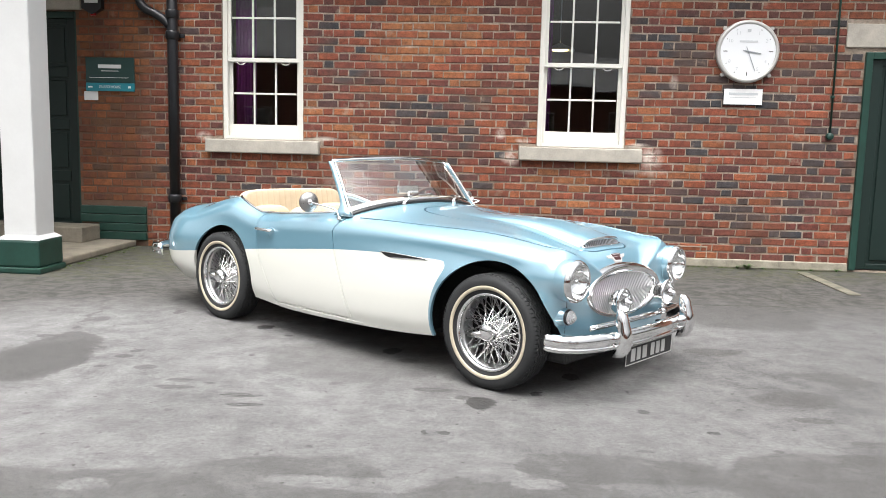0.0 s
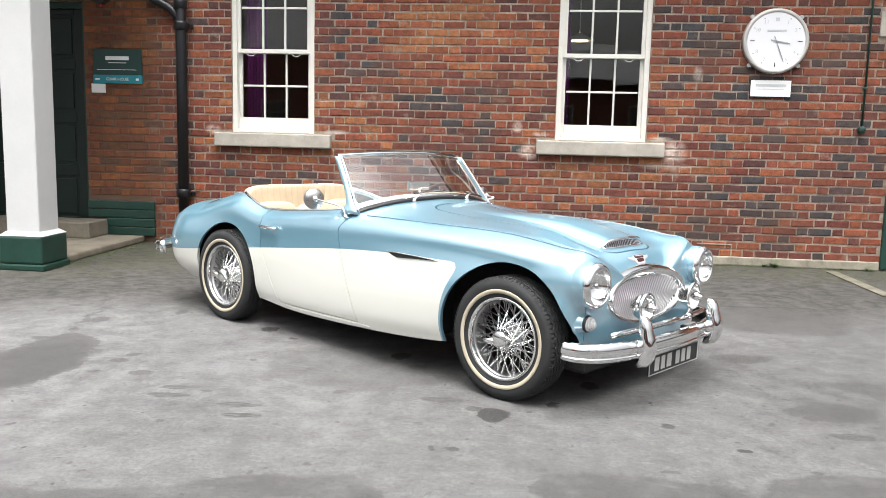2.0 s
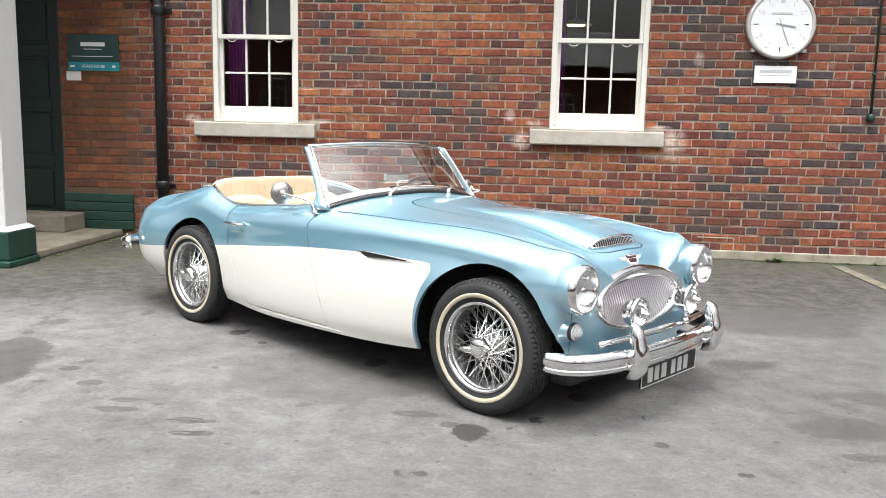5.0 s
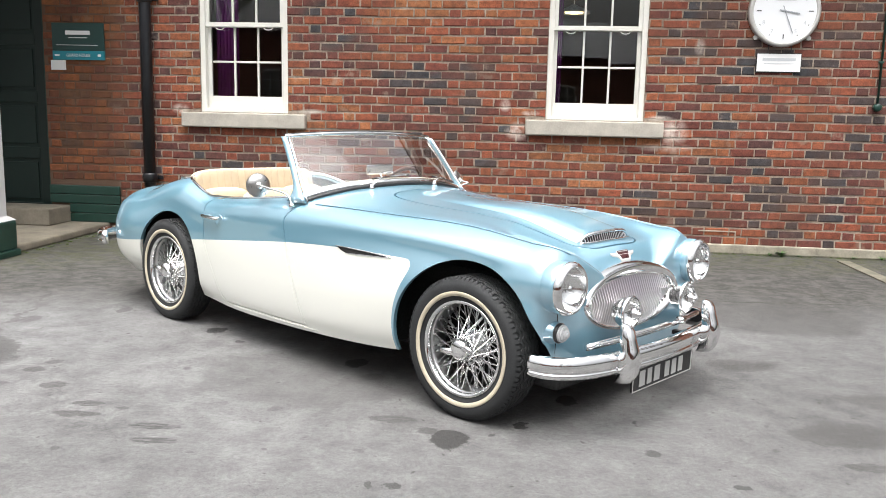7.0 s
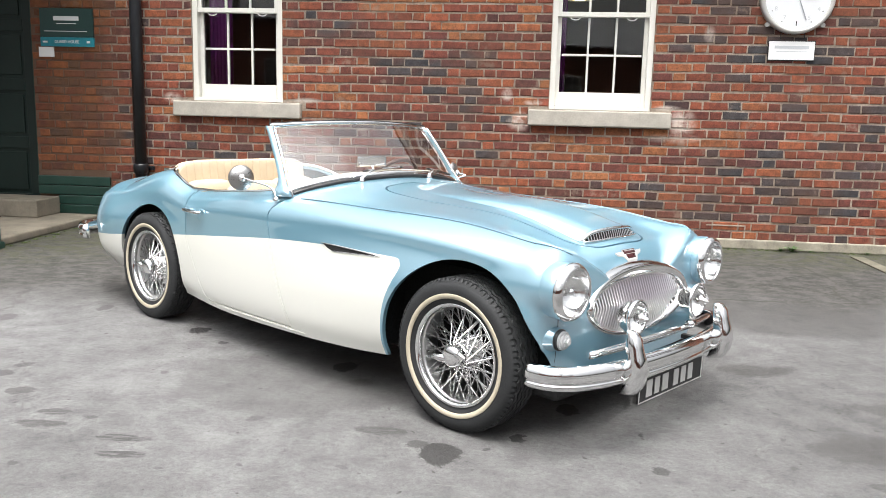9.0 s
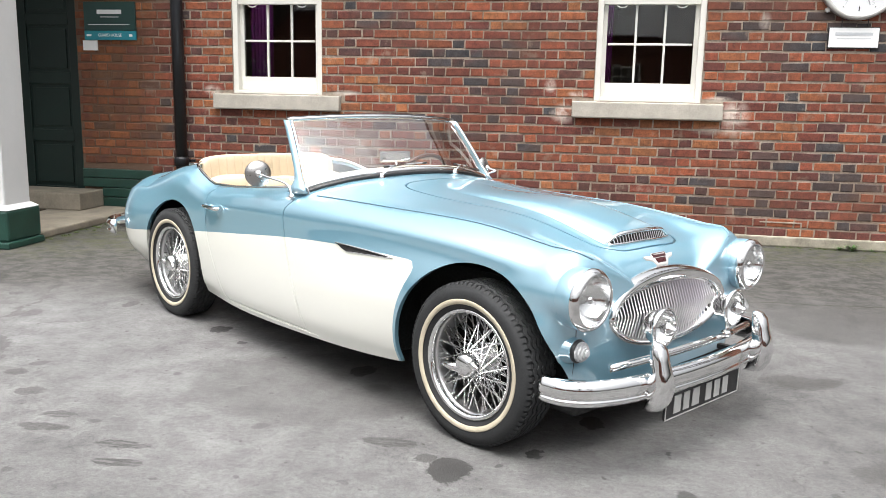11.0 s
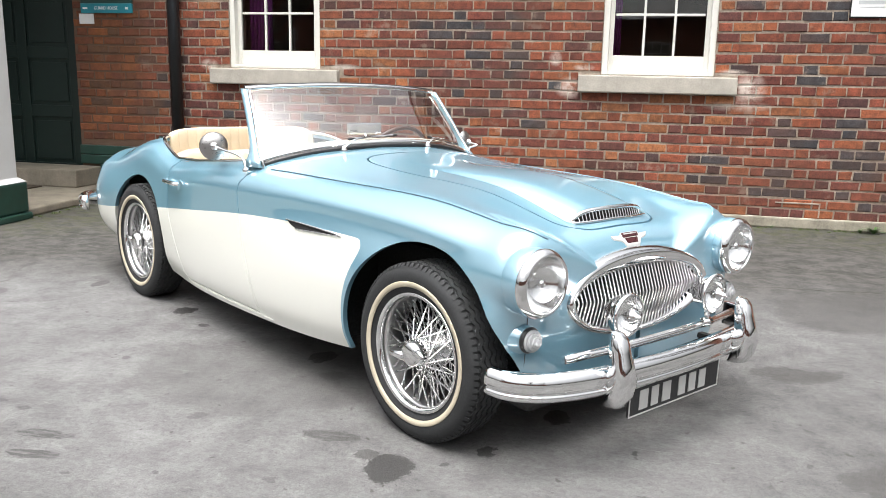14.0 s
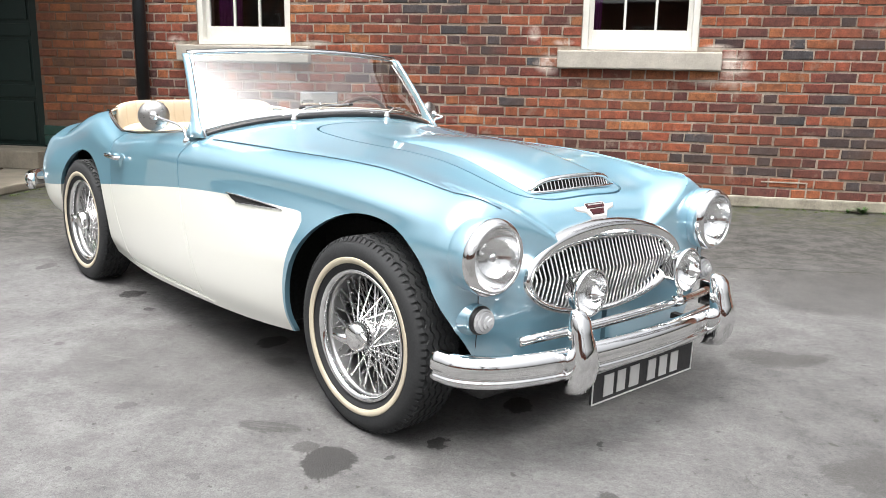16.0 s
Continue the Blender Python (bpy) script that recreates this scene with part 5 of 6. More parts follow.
def badge():
    """Winged shield in front of the bonnet."""
    def sheet(outline, out, depth, name, material, parent, label=""):
        bm = bmesh.new()
        top = [bm.verts.new(on_nose(0.362 - v * 0.52, u * 0.92, out) + Vector((v * 0.0, 0, 0))) for u, v in outline]
        bot = [bm.verts.new(on_nose(0.362 - v * 0.52, u * 0.92, out - depth)) for u, v in outline]
        bm.faces.new(top)
        bm.faces.new(bot[::-1])
        k = len(outline)
        for i in range(k):
            bm.faces.new((top[i], top[(i + 1) % k], bot[(i + 1) % k], bot[i]))
        return part(name, bm, material, parent, label)
    wing = [(-0.105, 0.036), (-0.055, 0.030), (-0.05, 0.042), (0.05, 0.042), (0.055, 0.030), (0.105, 0.036), (0.095, 0.022), (0.058, 0.010), (0.040, -0.012), (-0.040, -0.012), (-0.058, 0.010), (-0.095, 0.022)]
    b = sheet(wing, 0.006, 0.008, "badge", PLATE_SILVER, CAR, "small winged enamel badge")
    sheet([(-0.047, 0.037), (0.047, 0.037), (0.045, 0.019), (-0.045, 0.019)], 0.0085, 0.004, "enamel", RED_ENAMEL, b, "dark red enamel field")
    sheet([(-0.036, 0.012), (0.036, 0.012), (0.030, -0.006), (-0.030, -0.006)], 0.0085, 0.004, "enamel", RED_ENAMEL, b, "dark red enamel field")
    sheet([(-0.038, 0.030), (0.038, 0.030), (0.038, 0.027), (-0.038, 0.027)], 0.0105, 0.002, "name_bar", PLATE_SILVER, b)


badge()
CREST = RIB_STEPS * 5
for s in (-1, 1):
    pts = [p for p in rib_line(CREST, -1.04, 0.384, s, 0.002)]
    part("wing_bead", tube(pts, 0.003, 6), BLUE, CAR, smooth=True)
    part("wing_seam", tube([(x, y + s * 0.0035, z - 0.0014) for x, y, z in pts], 0.0007, 6), GAP, CAR, smooth=True)
    seam = [(nose_x(0.540, z, 0.0002), s * (0.540 - 0.03 * (0.50 - z)), z) for z in (0.52, 0.48, 0.44, 0.40, 0.36, 0.32)]
    part("front_seam", tube(seam, 0.0018, 6), GAP, CAR, smooth=True)


# ---- bumpers ----
def sweep(path, profile, name, material, parent, label=""):
    """A profile of (out, up) carried along a plan line."""
    bm = bmesh.new()
    rings = []
    for i, p in enumerate(path):
        d = (path[min(i + 1, len(path) - 1)] - path[max(i - 1, 0)]).normalized()
        out = d.cross(Vector((0, 0, 1))).normalized()
        rings.append([bm.verts.new(p + out * o + Vector((0, 0, u))) for o, u in profile])
    k = len(profile)
    for a, b in zip(rings, rings[1:]):
        for j in range(k):
            bm.faces.new((a[j], b[j], b[(j + 1) % k], a[(j + 1) % k]))
    bm.faces.new(rings[0])
    bm.faces.new(rings[-1])
    return part(name, bm, material, parent, label, True)


BLADE = [(-0.012, 0.044), (0.004, 0.046), (0.018, 0.038), (0.026, 0.020), (0.027, 0.0), (0.021, -0.012), (0.017, -0.016), (0.023, -0.020), (0.025, -0.030), (0.018, -0.040), (0.004, -0.045), (-0.012, -0.043)]
front_line = spline([(0.36, -0.655, 0.326), (0.435, -0.637, 0.325), (0.505, -0.565, 0.325), (0.555, -0.42, 0.325), (0.583, -0.21, 0.325), (0.592, 0.0, 0.325), (0.583, 0.21, 0.325), (0.555, 0.42, 0.325), (0.505, 0.565, 0.325), (0.435, 0.637, 0.325), (0.36, 0.655, 0.326)], 6)
fb = sweep(front_line, BLADE, "front_bumper", CHROME, CAR, "curved chrome front bumper with a ribbed lower edge")
for s in (-1, 1):
    bm = bmesh.new()
    keys = [(0.575, 0.228, 0.016, 0.020), (0.598, 0.238, 0.031, 0.030), (0.614, 0.272, 0.037, 0.036), (0.622, 0.325, 0.039, 0.039), (0.614, 0.37, 0.034, 0.034), (0.604, 0.41, 0.030, 0.030), (0.598, 0.445, 0.028, 0.026), (0.590, 0.463, 0.019, 0.018), (0.585, 0.468, 0.007, 0.007)]
    rings = []
    for x, z, wy, wx in keys:
        rings.append([bm.verts.new((x + wx * math.copysign(abs(math.cos(a)) ** 0.7, math.cos(a)), s * 0.353 + wy * math.copysign(abs(math.sin(a)) ** 0.7, math.sin(a)), z + 0.016)) for a in (2 * math.pi * i / 20 for i in range(20))])
    for a, b in zip(rings, rings[1:]):
        for j in range(20):
            bm.faces.new((a[j], a[(j + 1) % 20], b[(j + 1) % 20], b[j]))
    bm.faces.new(rings[0])
    bm.faces.new(rings[-1])
    part("overrider", bm, CHROME, fb, "tall chrome overrider", True)
part("lamp_bar", tube(spline([(0.49, -0.469, 0.388), (0.522, -0.24, 0.394), (0.532, 0, 0.396), (0.522, 0.24, 0.394), (0.49, 0.469, 0.388)], 6), 0.0140, 12), CHROME, fb, "straight chrome lamp bar", True)
for y in (-0.35, 0.35):
    part("bracket", box(0.44, 0.56, y - 0.014, y + 0.014, 0.30, 0.318), UNDER, fb)


def fog_lamp(y):
    m = pose(0.535, y, 0.503)
    f = part("fog_lamp", lathe([(0.0, -0.070), (0.03, -0.065), (0.052, -0.042), (0.064, -0.015), (0.067, 0.0), (0.071, 0.004), (0.071, 0.012), (0.066, 0.018), (0.062, 0.010)], 40, axis="x", m=m, caps=False), CHROME, CAR, "round chrome auxiliary lamp", True)
    part("reflector", lathe([(0.061, 0.008), (0.047, -0.02), (0.02, -0.038), (0.0, -0.04)], 32, axis="x", m=m, caps=False), REFLECTOR, f, smooth=True)
    part("lens", lathe([(0.064, 0.015), (0.052, 0.023), (0.03, 0.028), (0.0, 0.030)], 32, axis="x", m=m, caps=False), HEAD_LENS, f, smooth=True)
    part("boss", lathe([(0.026, 0.018), (0.025, 0.03), (0.015, 0.037), (0.010, 0.048), (0.008, 0.056), (0.0, 0.058)], 20, axis="x", m=m), CHROME, f, "chrome centre boss", True)
    part("stem", tube([(0.525, y, 0.436), (0.525, y, 0.396)], 0.010, 10), CHROME, f, smooth=True)
    part("clamp", tube([(0.524, y - 0.018, 0.396), (0.524, y + 0.018, 0.396)], 0.018, 12), CHROME, f, smooth=True)


fog_lamp(-0.243)
fog_lamp(0.243)
for s in (-1, 1):
    m = pose(0.409, s * 0.543, 0.442) @ Matrix.Scale(0.96, 4)
    ind = part("indicator", lathe([(0.0, -0.004), (0.041, -0.004), (0.043, 0.004), (0.038, 0.012), (0.0, 0.012)], 28, axis="x", m=m), BLACK, CAR, "small round stepped front lamp", True)
    part("plinth", lathe([(0.062, -0.050), (0.050, -0.024), (0.044, -0.010), (0.042, -0.004), (0.0, -0.004)], 28, axis="x", m=m, caps=False), BLUE, ind, "blue swelling of the wing under the lamp", True)
    part("lens", lathe([(0.037, 0.010), (0.036, 0.020), (0.030, 0.022), (0.029, 0.029), (0.021, 0.031), (0.020, 0.037), (0.013, 0.039), (0.012, 0.044), (0.0, 0.046)], 28, axis="x", m=m, caps=False), LENS_WHITE, ind, "frosted stepped lens")

# Front plate on its bracket: silver bars stand for the characters.
np_ = part("number_plate", box(0.572, 0.582, -0.255, 0.255, 0.178, 0.275, bevel=0.004), PLATE_BLACK, CAR, "black plate with silver bars")
for a in ((-0.255, 0.255, 0.271, 0.275), (-0.255, 0.255, 0.178, 0.182), (-0.255, -0.251, 0.182, 0.271), (0.251, 0.255, 0.182, 0.271)):
    part("border", box(0.5822, 0.5845, *a), PLATE_SILVER, np_)
for y, w in ((-0.180, 0.022), (-0.120, 0.019), (-0.056, 0.023), (0.032, 0.020), (0.092, 0.020), (0.152, 0.020)):
    part("character_bar", box(0.5822, 0.5848, y - w, y + w, 0.194, 0.259), PLATE_SILVER, np_)
part("plate_bracket", box(0.545, 0.572, -0.10, 0.10, 0.22, 0.30), UNDER, np_)

rear_line = spline([(-3.05, 0.672, 0.395), (-3.15, 0.655, 0.395), (-3.24, 0.575, 0.395), (-3.305, 0.32, 0.395), (-3.325, 0.0, 0.395), (-3.305, -0.32, 0.395), (-3.24, -0.575, 0.395), (-3.15, -0.655, 0.395), (-3.05, -0.672, 0.395)], 6)
sweep(rear_line, BLADE, "rear_bumper", CHROME, CAR, "chrome rear bumper")


# ---- side trim ----
def side_y(x, z):
    """Half width of the flank at a place."""
    near = min(RINGS, key=lambda r: abs(r[0] - x))
    sec = near[1][: RIB_STEPS * 5 + 1]
    return float(np.interp(z, [p[1] for p in sec], [p[0] for p in sec]))


def flank(x, z, out=0.0):
    return Vector((x, -side_y(x, z) - out, z))


bm = bmesh.new()
shape = [(-0.770, 0.642), (-0.69, 0.641), (-0.56, 0.639), (-0.45, 0.636), (-0.415, 0.634), (-0.45, 0.631), (-0.56, 0.626), (-0.66, 0.620), (-0.705, 0.618), (-0.735, 0.625)]
bm.faces.new([bm.verts.new(flank(x, z, 0.0012)) for x, z in shape])
vent = part("side_vent", bm, UNDER, CAR, "slim dark vent in the wing")
part("vent_trim", tube([flank(x, z, 0.003) for x, z in ((-0.772, 0.643), (-0.69, 0.643), (-0.56, 0.641), (-0.45, 0.637), (-0.412, 0.634))], 0.0035, 6), CHROME, vent, "thin chrome edge", True)
part("vent_trim", tube([flank(x, z, 0.002) for x, z in ((-0.705, 0.617), (-0.66, 0.618), (-0.56, 0.624), (-0.45, 0.630), (-0.412, 0.633))], 0.0022, 6), CHROME, vent, "", True)
dish = lathe([(0.036, 0.0005), (0.034, 0.0035), (0.028, 0.001), (0.0, 0.0012)], 24, axis="y", caps=False)
bmesh.ops.transform(dish, matrix=Matrix.Translation(flank(-1.765, 0.644, 0.0)) @ Matrix.Diagonal((1.15, -1, 1, 1)), verts=dish.verts[:])
hd = part("door_handle", tube(spline([flank(-1.920, 0.662, 0.012), flank(-1.905, 0.662, 0.030), flank(-1.865, 0.662, 0.036), flank(-1.765, 0.662, 0.034), flank(-1.750, 0.662, 0.016)], 4), 0.0125, 10, flat=0.8), CHROME, door_near, "chrome pull handle", True)
part("escutcheon", dish, BLUE, hd, "dished thumb recess", True)
sill_pts = [flank(x, 0.203 + 0.012 * (x + 0.9), 0.003) for x in (-1.70, -1.5, -1.3, -1.1, -0.95, -0.90)]
part("sill_strip", tube(sill_pts, 0.002, 6), CREAM_PAINT, CAR, smooth=True)


# ---- windscreen ----
def rail(t):
    """Point on the top rail; t from -1 to 1 across."""
    return Vector((-1.290 - 0.058 * t * t, 0.536 * t, 1.146 - 0.024 * t * t))


def foot(t):
    x = -1.015 - 0.110 * t * t
    y = 0.602 * t
    return Vector((x, y, max(0.806, top_of_body(x, y) + 0.004)))


ws = part("windscreen", tube([rail(-1 + i / 12) for i in range(25)], 0.009, 10, flat=1.2), CHROME, CAR, "curved glass windscreen in a chrome and blue frame", True)
part("top_seal", tube([rail(-1 + i / 12) + Vector((-0.004, 0, 0.009)) for i in range(25)], 0.006, 8), BLACK, ws, "black strip on the top rail", True)
bm = bmesh.new()
rows = []
for k in range(11):
    rows.append([bm.verts.new(foot(-1 + i / 16).lerp(rail(-1 + i / 16), k / 10) + Vector((0.012 * math.sin(math.pi * k / 10), 0, 0))) for i in range(33)])
for a, b in zip(rows, rows[1:]):
    for i in range(32):
        bm.faces.new((a[i], a[i + 1], b[i + 1], b[i]))
gl = part("glass", bm, SCREEN_GLASS, ws, "clear windscreen glass", True)
gl.visible_shadow = False
part("lower_seal", tube([foot(-1 + i / 16) + Vector((0.012, 0, 0.002)) for i in range(33)], 0.010, 8), BLACK, ws, "black rubber lower seal", True)
part("lower_trim", tube([foot(-1 + i / 16) + Vector((-0.012, 0, 0.014)) for i in range(33)], 0.016, 8), CHROME, ws, "", True)
for s in (-1, 1):
    f, r = foot(s), rail(s)
    bm = bmesh.new()
    rings = []
    for k in range(13):
        t = k / 12
        c = f.lerp(r, t) + Vector((0.010 * math.sin(math.pi * t), s * 0.006, 0))
        w = 0.021 + 0.055 * max(0.0, 1 - t * 3.2) ** 2
        d = 0.013 + 0.012 * max(0.0, 1 - t * 3) ** 2
        shift = -0.030 * max(0.0, 1 - t * 3.2) ** 2
        rings.append([bm.verts.new(c + Vector((shift + w * math.cos(a), s * d * math.sin(a), 0))) for a in (2 * math.pi * j / 14 for j in range(14))])
    for a, b in zip(rings, rings[1:]):
        for j in range(14):
            bm.faces.new((a[j], a[(j + 1) % 14], b[(j + 1) % 14], b[j]))
    bm.faces.new(rings[0])
    bm.faces.new(rings[-1])
    part("pillar", bm, BLUE, ws, "blue painted windscreen pillar", True)
    part("pillar_trim", tube([f.lerp(r, k / 8) + Vector((0.024 + 0.010 * math.sin(math.pi * k / 8) + 0.02 * max(0, 1 - k / 2.5), s * -0.006, 0)) for k in range(9)], 0.005, 6), CHROME, ws, "chrome pillar edge", True)


def wiper(y, tip_a, tip_b):
    x = -0.975
    base = Vector((x, y, top_of_body(x, y)))
    w = part("wiper", lathe([(0.014, -0.004), (0.014, 0.012), (0.009, 0.02), (0.009, 0.028), (0.0, 0.03)], 14, m=Matrix.Translation(base)), CHROME, CAR, "chrome windscreen wiper", True)
    mid = tip_a.lerp(tip_b, 0.45)
    part("arm", tube(spline([base + Vector((0, 0, 0.022)), base.lerp(mid, 0.35) + Vector((0.012, 0, 0.034)), mid + Vector((0.012, 0, 0.008))], 6), 0.0055, 8, flat=0.7), CHROME, w, smooth=True)
    part("blade", tube([tip_a, tip_a.lerp(tip_b, 0.5) + Vector((0.002, 0, 0.004)), tip_b], 0.0055, 6), BLACK, w, "black wiper blade")
    part("blade_spine", tube([tip_a.lerp(tip_b, 0.1) + Vector((0.007, 0, 0.003)), tip_b.lerp(tip_a, 0.1) + Vector((0.007, 0, 0.003))], 0.0035, 6), CHROME, w)


def on_glass(t, k, out=0.012):
    return foot(t).lerp(rail(t), k) + Vector((0.012 * math.sin(math.pi * k) + out, 0, 0))


wiper(-0.265, on_glass(-0.33, 0.14), on_glass(0.12, 0.17))
wiper(0.205, on_glass(0.47, 0.16), on_glass(0.87, 0.14))


# ---- mirrors ----
def wing_mirror(side, x, foot_x):
    c = Vector((x, side * 0.660, 0.870))
    m = Matrix.Translation(c) @ Vector((1.0, side * 0.42, 0.06)).to_track_quat("X", "Z").to_matrix().to_4x4()
    w = part("wing_mirror", lathe([(0.0, 0.026), (0.025, 0.024), (0.048, 0.015), (0.060, 0.003), (0.062, -0.004), (0.058, -0.008), (0.0, -0.008)], 36, axis="x", m=m), DULL_CHROME, CAR, "round chrome wing mirror on a stalk", True)
    a = m @ Vector((0.024, 0, 0))
    part("stalk", tube(spline([a, a + Vector((0.07, -side * 0.004, -0.008)), Vector((foot_x - 0.04, side * 0.642, 0.842)), Vector((foot_x, side * 0.64, 0.790))], 5), 0.0055, 8), CHROME, w, smooth=True)
    part("knuckle", lathe([(0.0, 0.045), (0.010, 0.04), (0.018, 0.03), (0.020, 0.02), (0.0, 0.015)], 16, axis="x", m=m), CHROME, w, smooth=True)
    part("foot", lathe([(0.016, -0.006), (0.016, 0.004), (0.008, 0.012), (0.0, 0.014)], 14, m=pose(foot_x, side * 0.64, 0.790)), CHROME, w, smooth=True)


DULL_CHROME = plain("grey_chrome", (0.42, 0.41, 0.40), 0.30, metal=1.0, vary=0.05)
wing_mirror(-1, -1.405, -1.15)
wing_mirror(1, -1.22, -1.12)

# ---- cabin ----
DASH_PAD = plain("pale_dash_pad", (0.66, 0.60, 0.50), 0.4, vary=0.08)
bm = bmesh.new()
for s in (-1, 1):
    add_box(bm, -1.90, -1.10, min(s * 0.595, s * 0.58), max(s * 0.595, s * 0.58), 0.22, 0.735, 0.006)
part("door_lining", bm, LEATHER, CAR, "cream leather door linings")
part("cabin_floor", box(-2.08, -0.62, -0.548, 0.548, 0.217, 0.24), CARPET, CAR, "dark carpet")
part("dash_roll", tube([foot(-0.97 + 1.94 * i / 24) + Vector((-0.045, 0, 0.004)) for i in range(25)], 0.028, 10), DASH_PAD, CAR, "pale padded dashboard roll", True)
part("dashboard", box(-1.16, -1.08, -0.545, 0.545, 0.62, 0.81, bevel=0.02), LEATHER, CAR, "cream dashboard")
rim_pts = []
for i in range(97):
    a = 2 * math.pi * i / 96
    c, sn = math.cos(a), math.sin(a)
    x = COCKPIT[0] + COCKPIT[1] * math.copysign(abs(c) ** 0.4, c)
    y = cockpit_half(x) * math.copysign(abs(sn) ** 0.4, sn)
    if x < -1.13:
        rim_pts.append(Vector((x, y, top_of_body(x, y) + 0.003)))
part("cockpit_trim", tube(rim_pts, 0.009, 8), CHROME, CAR, "bright cockpit edging", True)


def cushion(name, x, y, z, sx, sy, sz, material, parent, label, tilt=0.0, power=4.0, lean=0.0):
    """A padded block with soft, rounded edges."""
    bm = bmesh.new()
    bmesh.ops.create_uvsphere(bm, u_segments=40, v_segments=24, radius=1)
    e = 2 / power
    for v in bm.verts:
        c = v.co
        v.co = Vector((math.copysign(abs(c.x) ** e, c.x) * sx, math.copysign(abs(c.y) ** e, c.y) * sy, math.copysign(abs(c.z) ** e, c.z) * sz))
    bmesh.ops.transform(bm, matrix=pose(x, y, z, 0, tilt, lean), verts=bm.verts[:])
    return part(name, bm, material, parent, label, True)


def pleated_leather():
    m = Nodes("pleated_cream_leather")
    s = m.xyz()
    pleat = m.math("POWER", m.math("ABSOLUTE", m.math("SINE", m.math("MULTIPLY", s[1], 62.0))), 0.35)
    c = m.mix(m.ramp(m.noise(9, 4), [(0.3, 0.0), (0.7, 1.0)]), (0.50, 0.40, 0.275), (0.57, 0.475, 0.34))
    # The creases between pleats are shaded in the colour as well as bumped.
    c = m.mix(m.ramp(pleat, [(0.0, 0.35), (0.6, 0.0)]), c, (0.36, 0.265, 0.165))
    m.set(Base_Color=c, Roughness=0.5)
    m.bump(pleat, 0.35, 0.01)
    return m.mat


PLEAT = pleated_leather()
rs = cushion("rear_seat", -2.362, 0.0, 0.69, 0.048, 0.455, 0.19, PLEAT, CAR, "cream pleated leather rear backrest", tilt=-8, power=7)
cushion("base", -2.08, 0.0, 0.47, 0.20, 0.46, 0.08, PLEAT, rs, "", power=5)
for y in (-0.30, 0.30):
    st = cushion("seat", -1.50, y, 0.40, 0.24, 0.23, 0.085, PLEAT, CAR, "cream leather bucket seat", power=4)
    cushion("backrest", -1.755, y, 0.59, 0.055, 0.225, 0.225, PLEAT, st, "rounded cream leather backrest", tilt=-14, power=3.2)
    rimb = [(-1.765 - 0.23 * (0.25 * s), y + 0.215 * math.sin(a), 0.60 + 0.19 * s) for a in (math.pi * (i / 24 - 0.5) * 1.6 for i in range(25)) for s in (math.cos(a),)]
    cushion("occasional_seat", -2.255, y, 0.66, 0.055, 0.185, 0.115, LEATHER, rs, "small rounded cream rear seat", tilt=-10, power=3.0)
    part("piping", tube(rimb, 0.006, 6), LEATHER, st, smooth=True)


def steering_wheel():
    c = Vector((-1.40, 0.33, 0.772))
    m = Matrix.Translation(c) @ pose(0, 0, 0, 0, -62, 0)
    ring = [m @ Vector((0.195 * math.cos(a), 0.195 * math.sin(a), 0)) for a in (2 * math.pi * i / 48 for i in range(49))]
    w = part("steering_wheel", tube(ring, 0.011, 10, cap=False), BROWN, CAR, "thin wood-rimmed steering wheel", True)
    for a in (90, 210, 330):
        r = radians(a)
        part("spoke", tube([m @ Vector((0.02 * math.cos(r), 0.02 * math.sin(r), -0.02)), m @ Vector((0.19 * math.cos(r), 0.19 * math.sin(r), 0))], 0.006, 6), CHROME, w)
    part("hub", lathe([(0.0, 0.0), (0.03, -0.004), (0.035, -0.02), (0.0, -0.03)], 20, m=m), BLACK, w, smooth=True)
    part("column", tube([m @ Vector((0, 0, -0.02)), m @ Vector((0, 0, -0.32))], 0.02, 10), BLACK, w, smooth=True)


steering_wheel()
im = part("rear_view_mirror", box(-1.222, -1.202, -0.085, 0.105, 0.922, 0.978, bevel=0.006), CHROME, CAR, "small rectangular rear-view mirror on the dash")
part("stem", tube([(-1.205, 0.01, 0.93), (-1.18, 0.01, 0.86)], 0.006, 8), CHROME, im, smooth=True)
# Folded hood catches behind the cockpit.
for y in (-0.40, 0.40):
    part("hood_bracket", box(-2.55, -2.48, y - 0.03, y + 0.03, top_of_body(-2.515, y) - 0.004, top_of_body(-2.515, y) + 0.014, bevel=0.006), CHROME, CAR, "chrome hood fixing")


# ---- bricks of the wall: flemish bond ----
COURSE, JOINT, PERP, STRETCH, HEAD = 0.0827, 0.0178, 0.0135, 0.2125, 0.0995


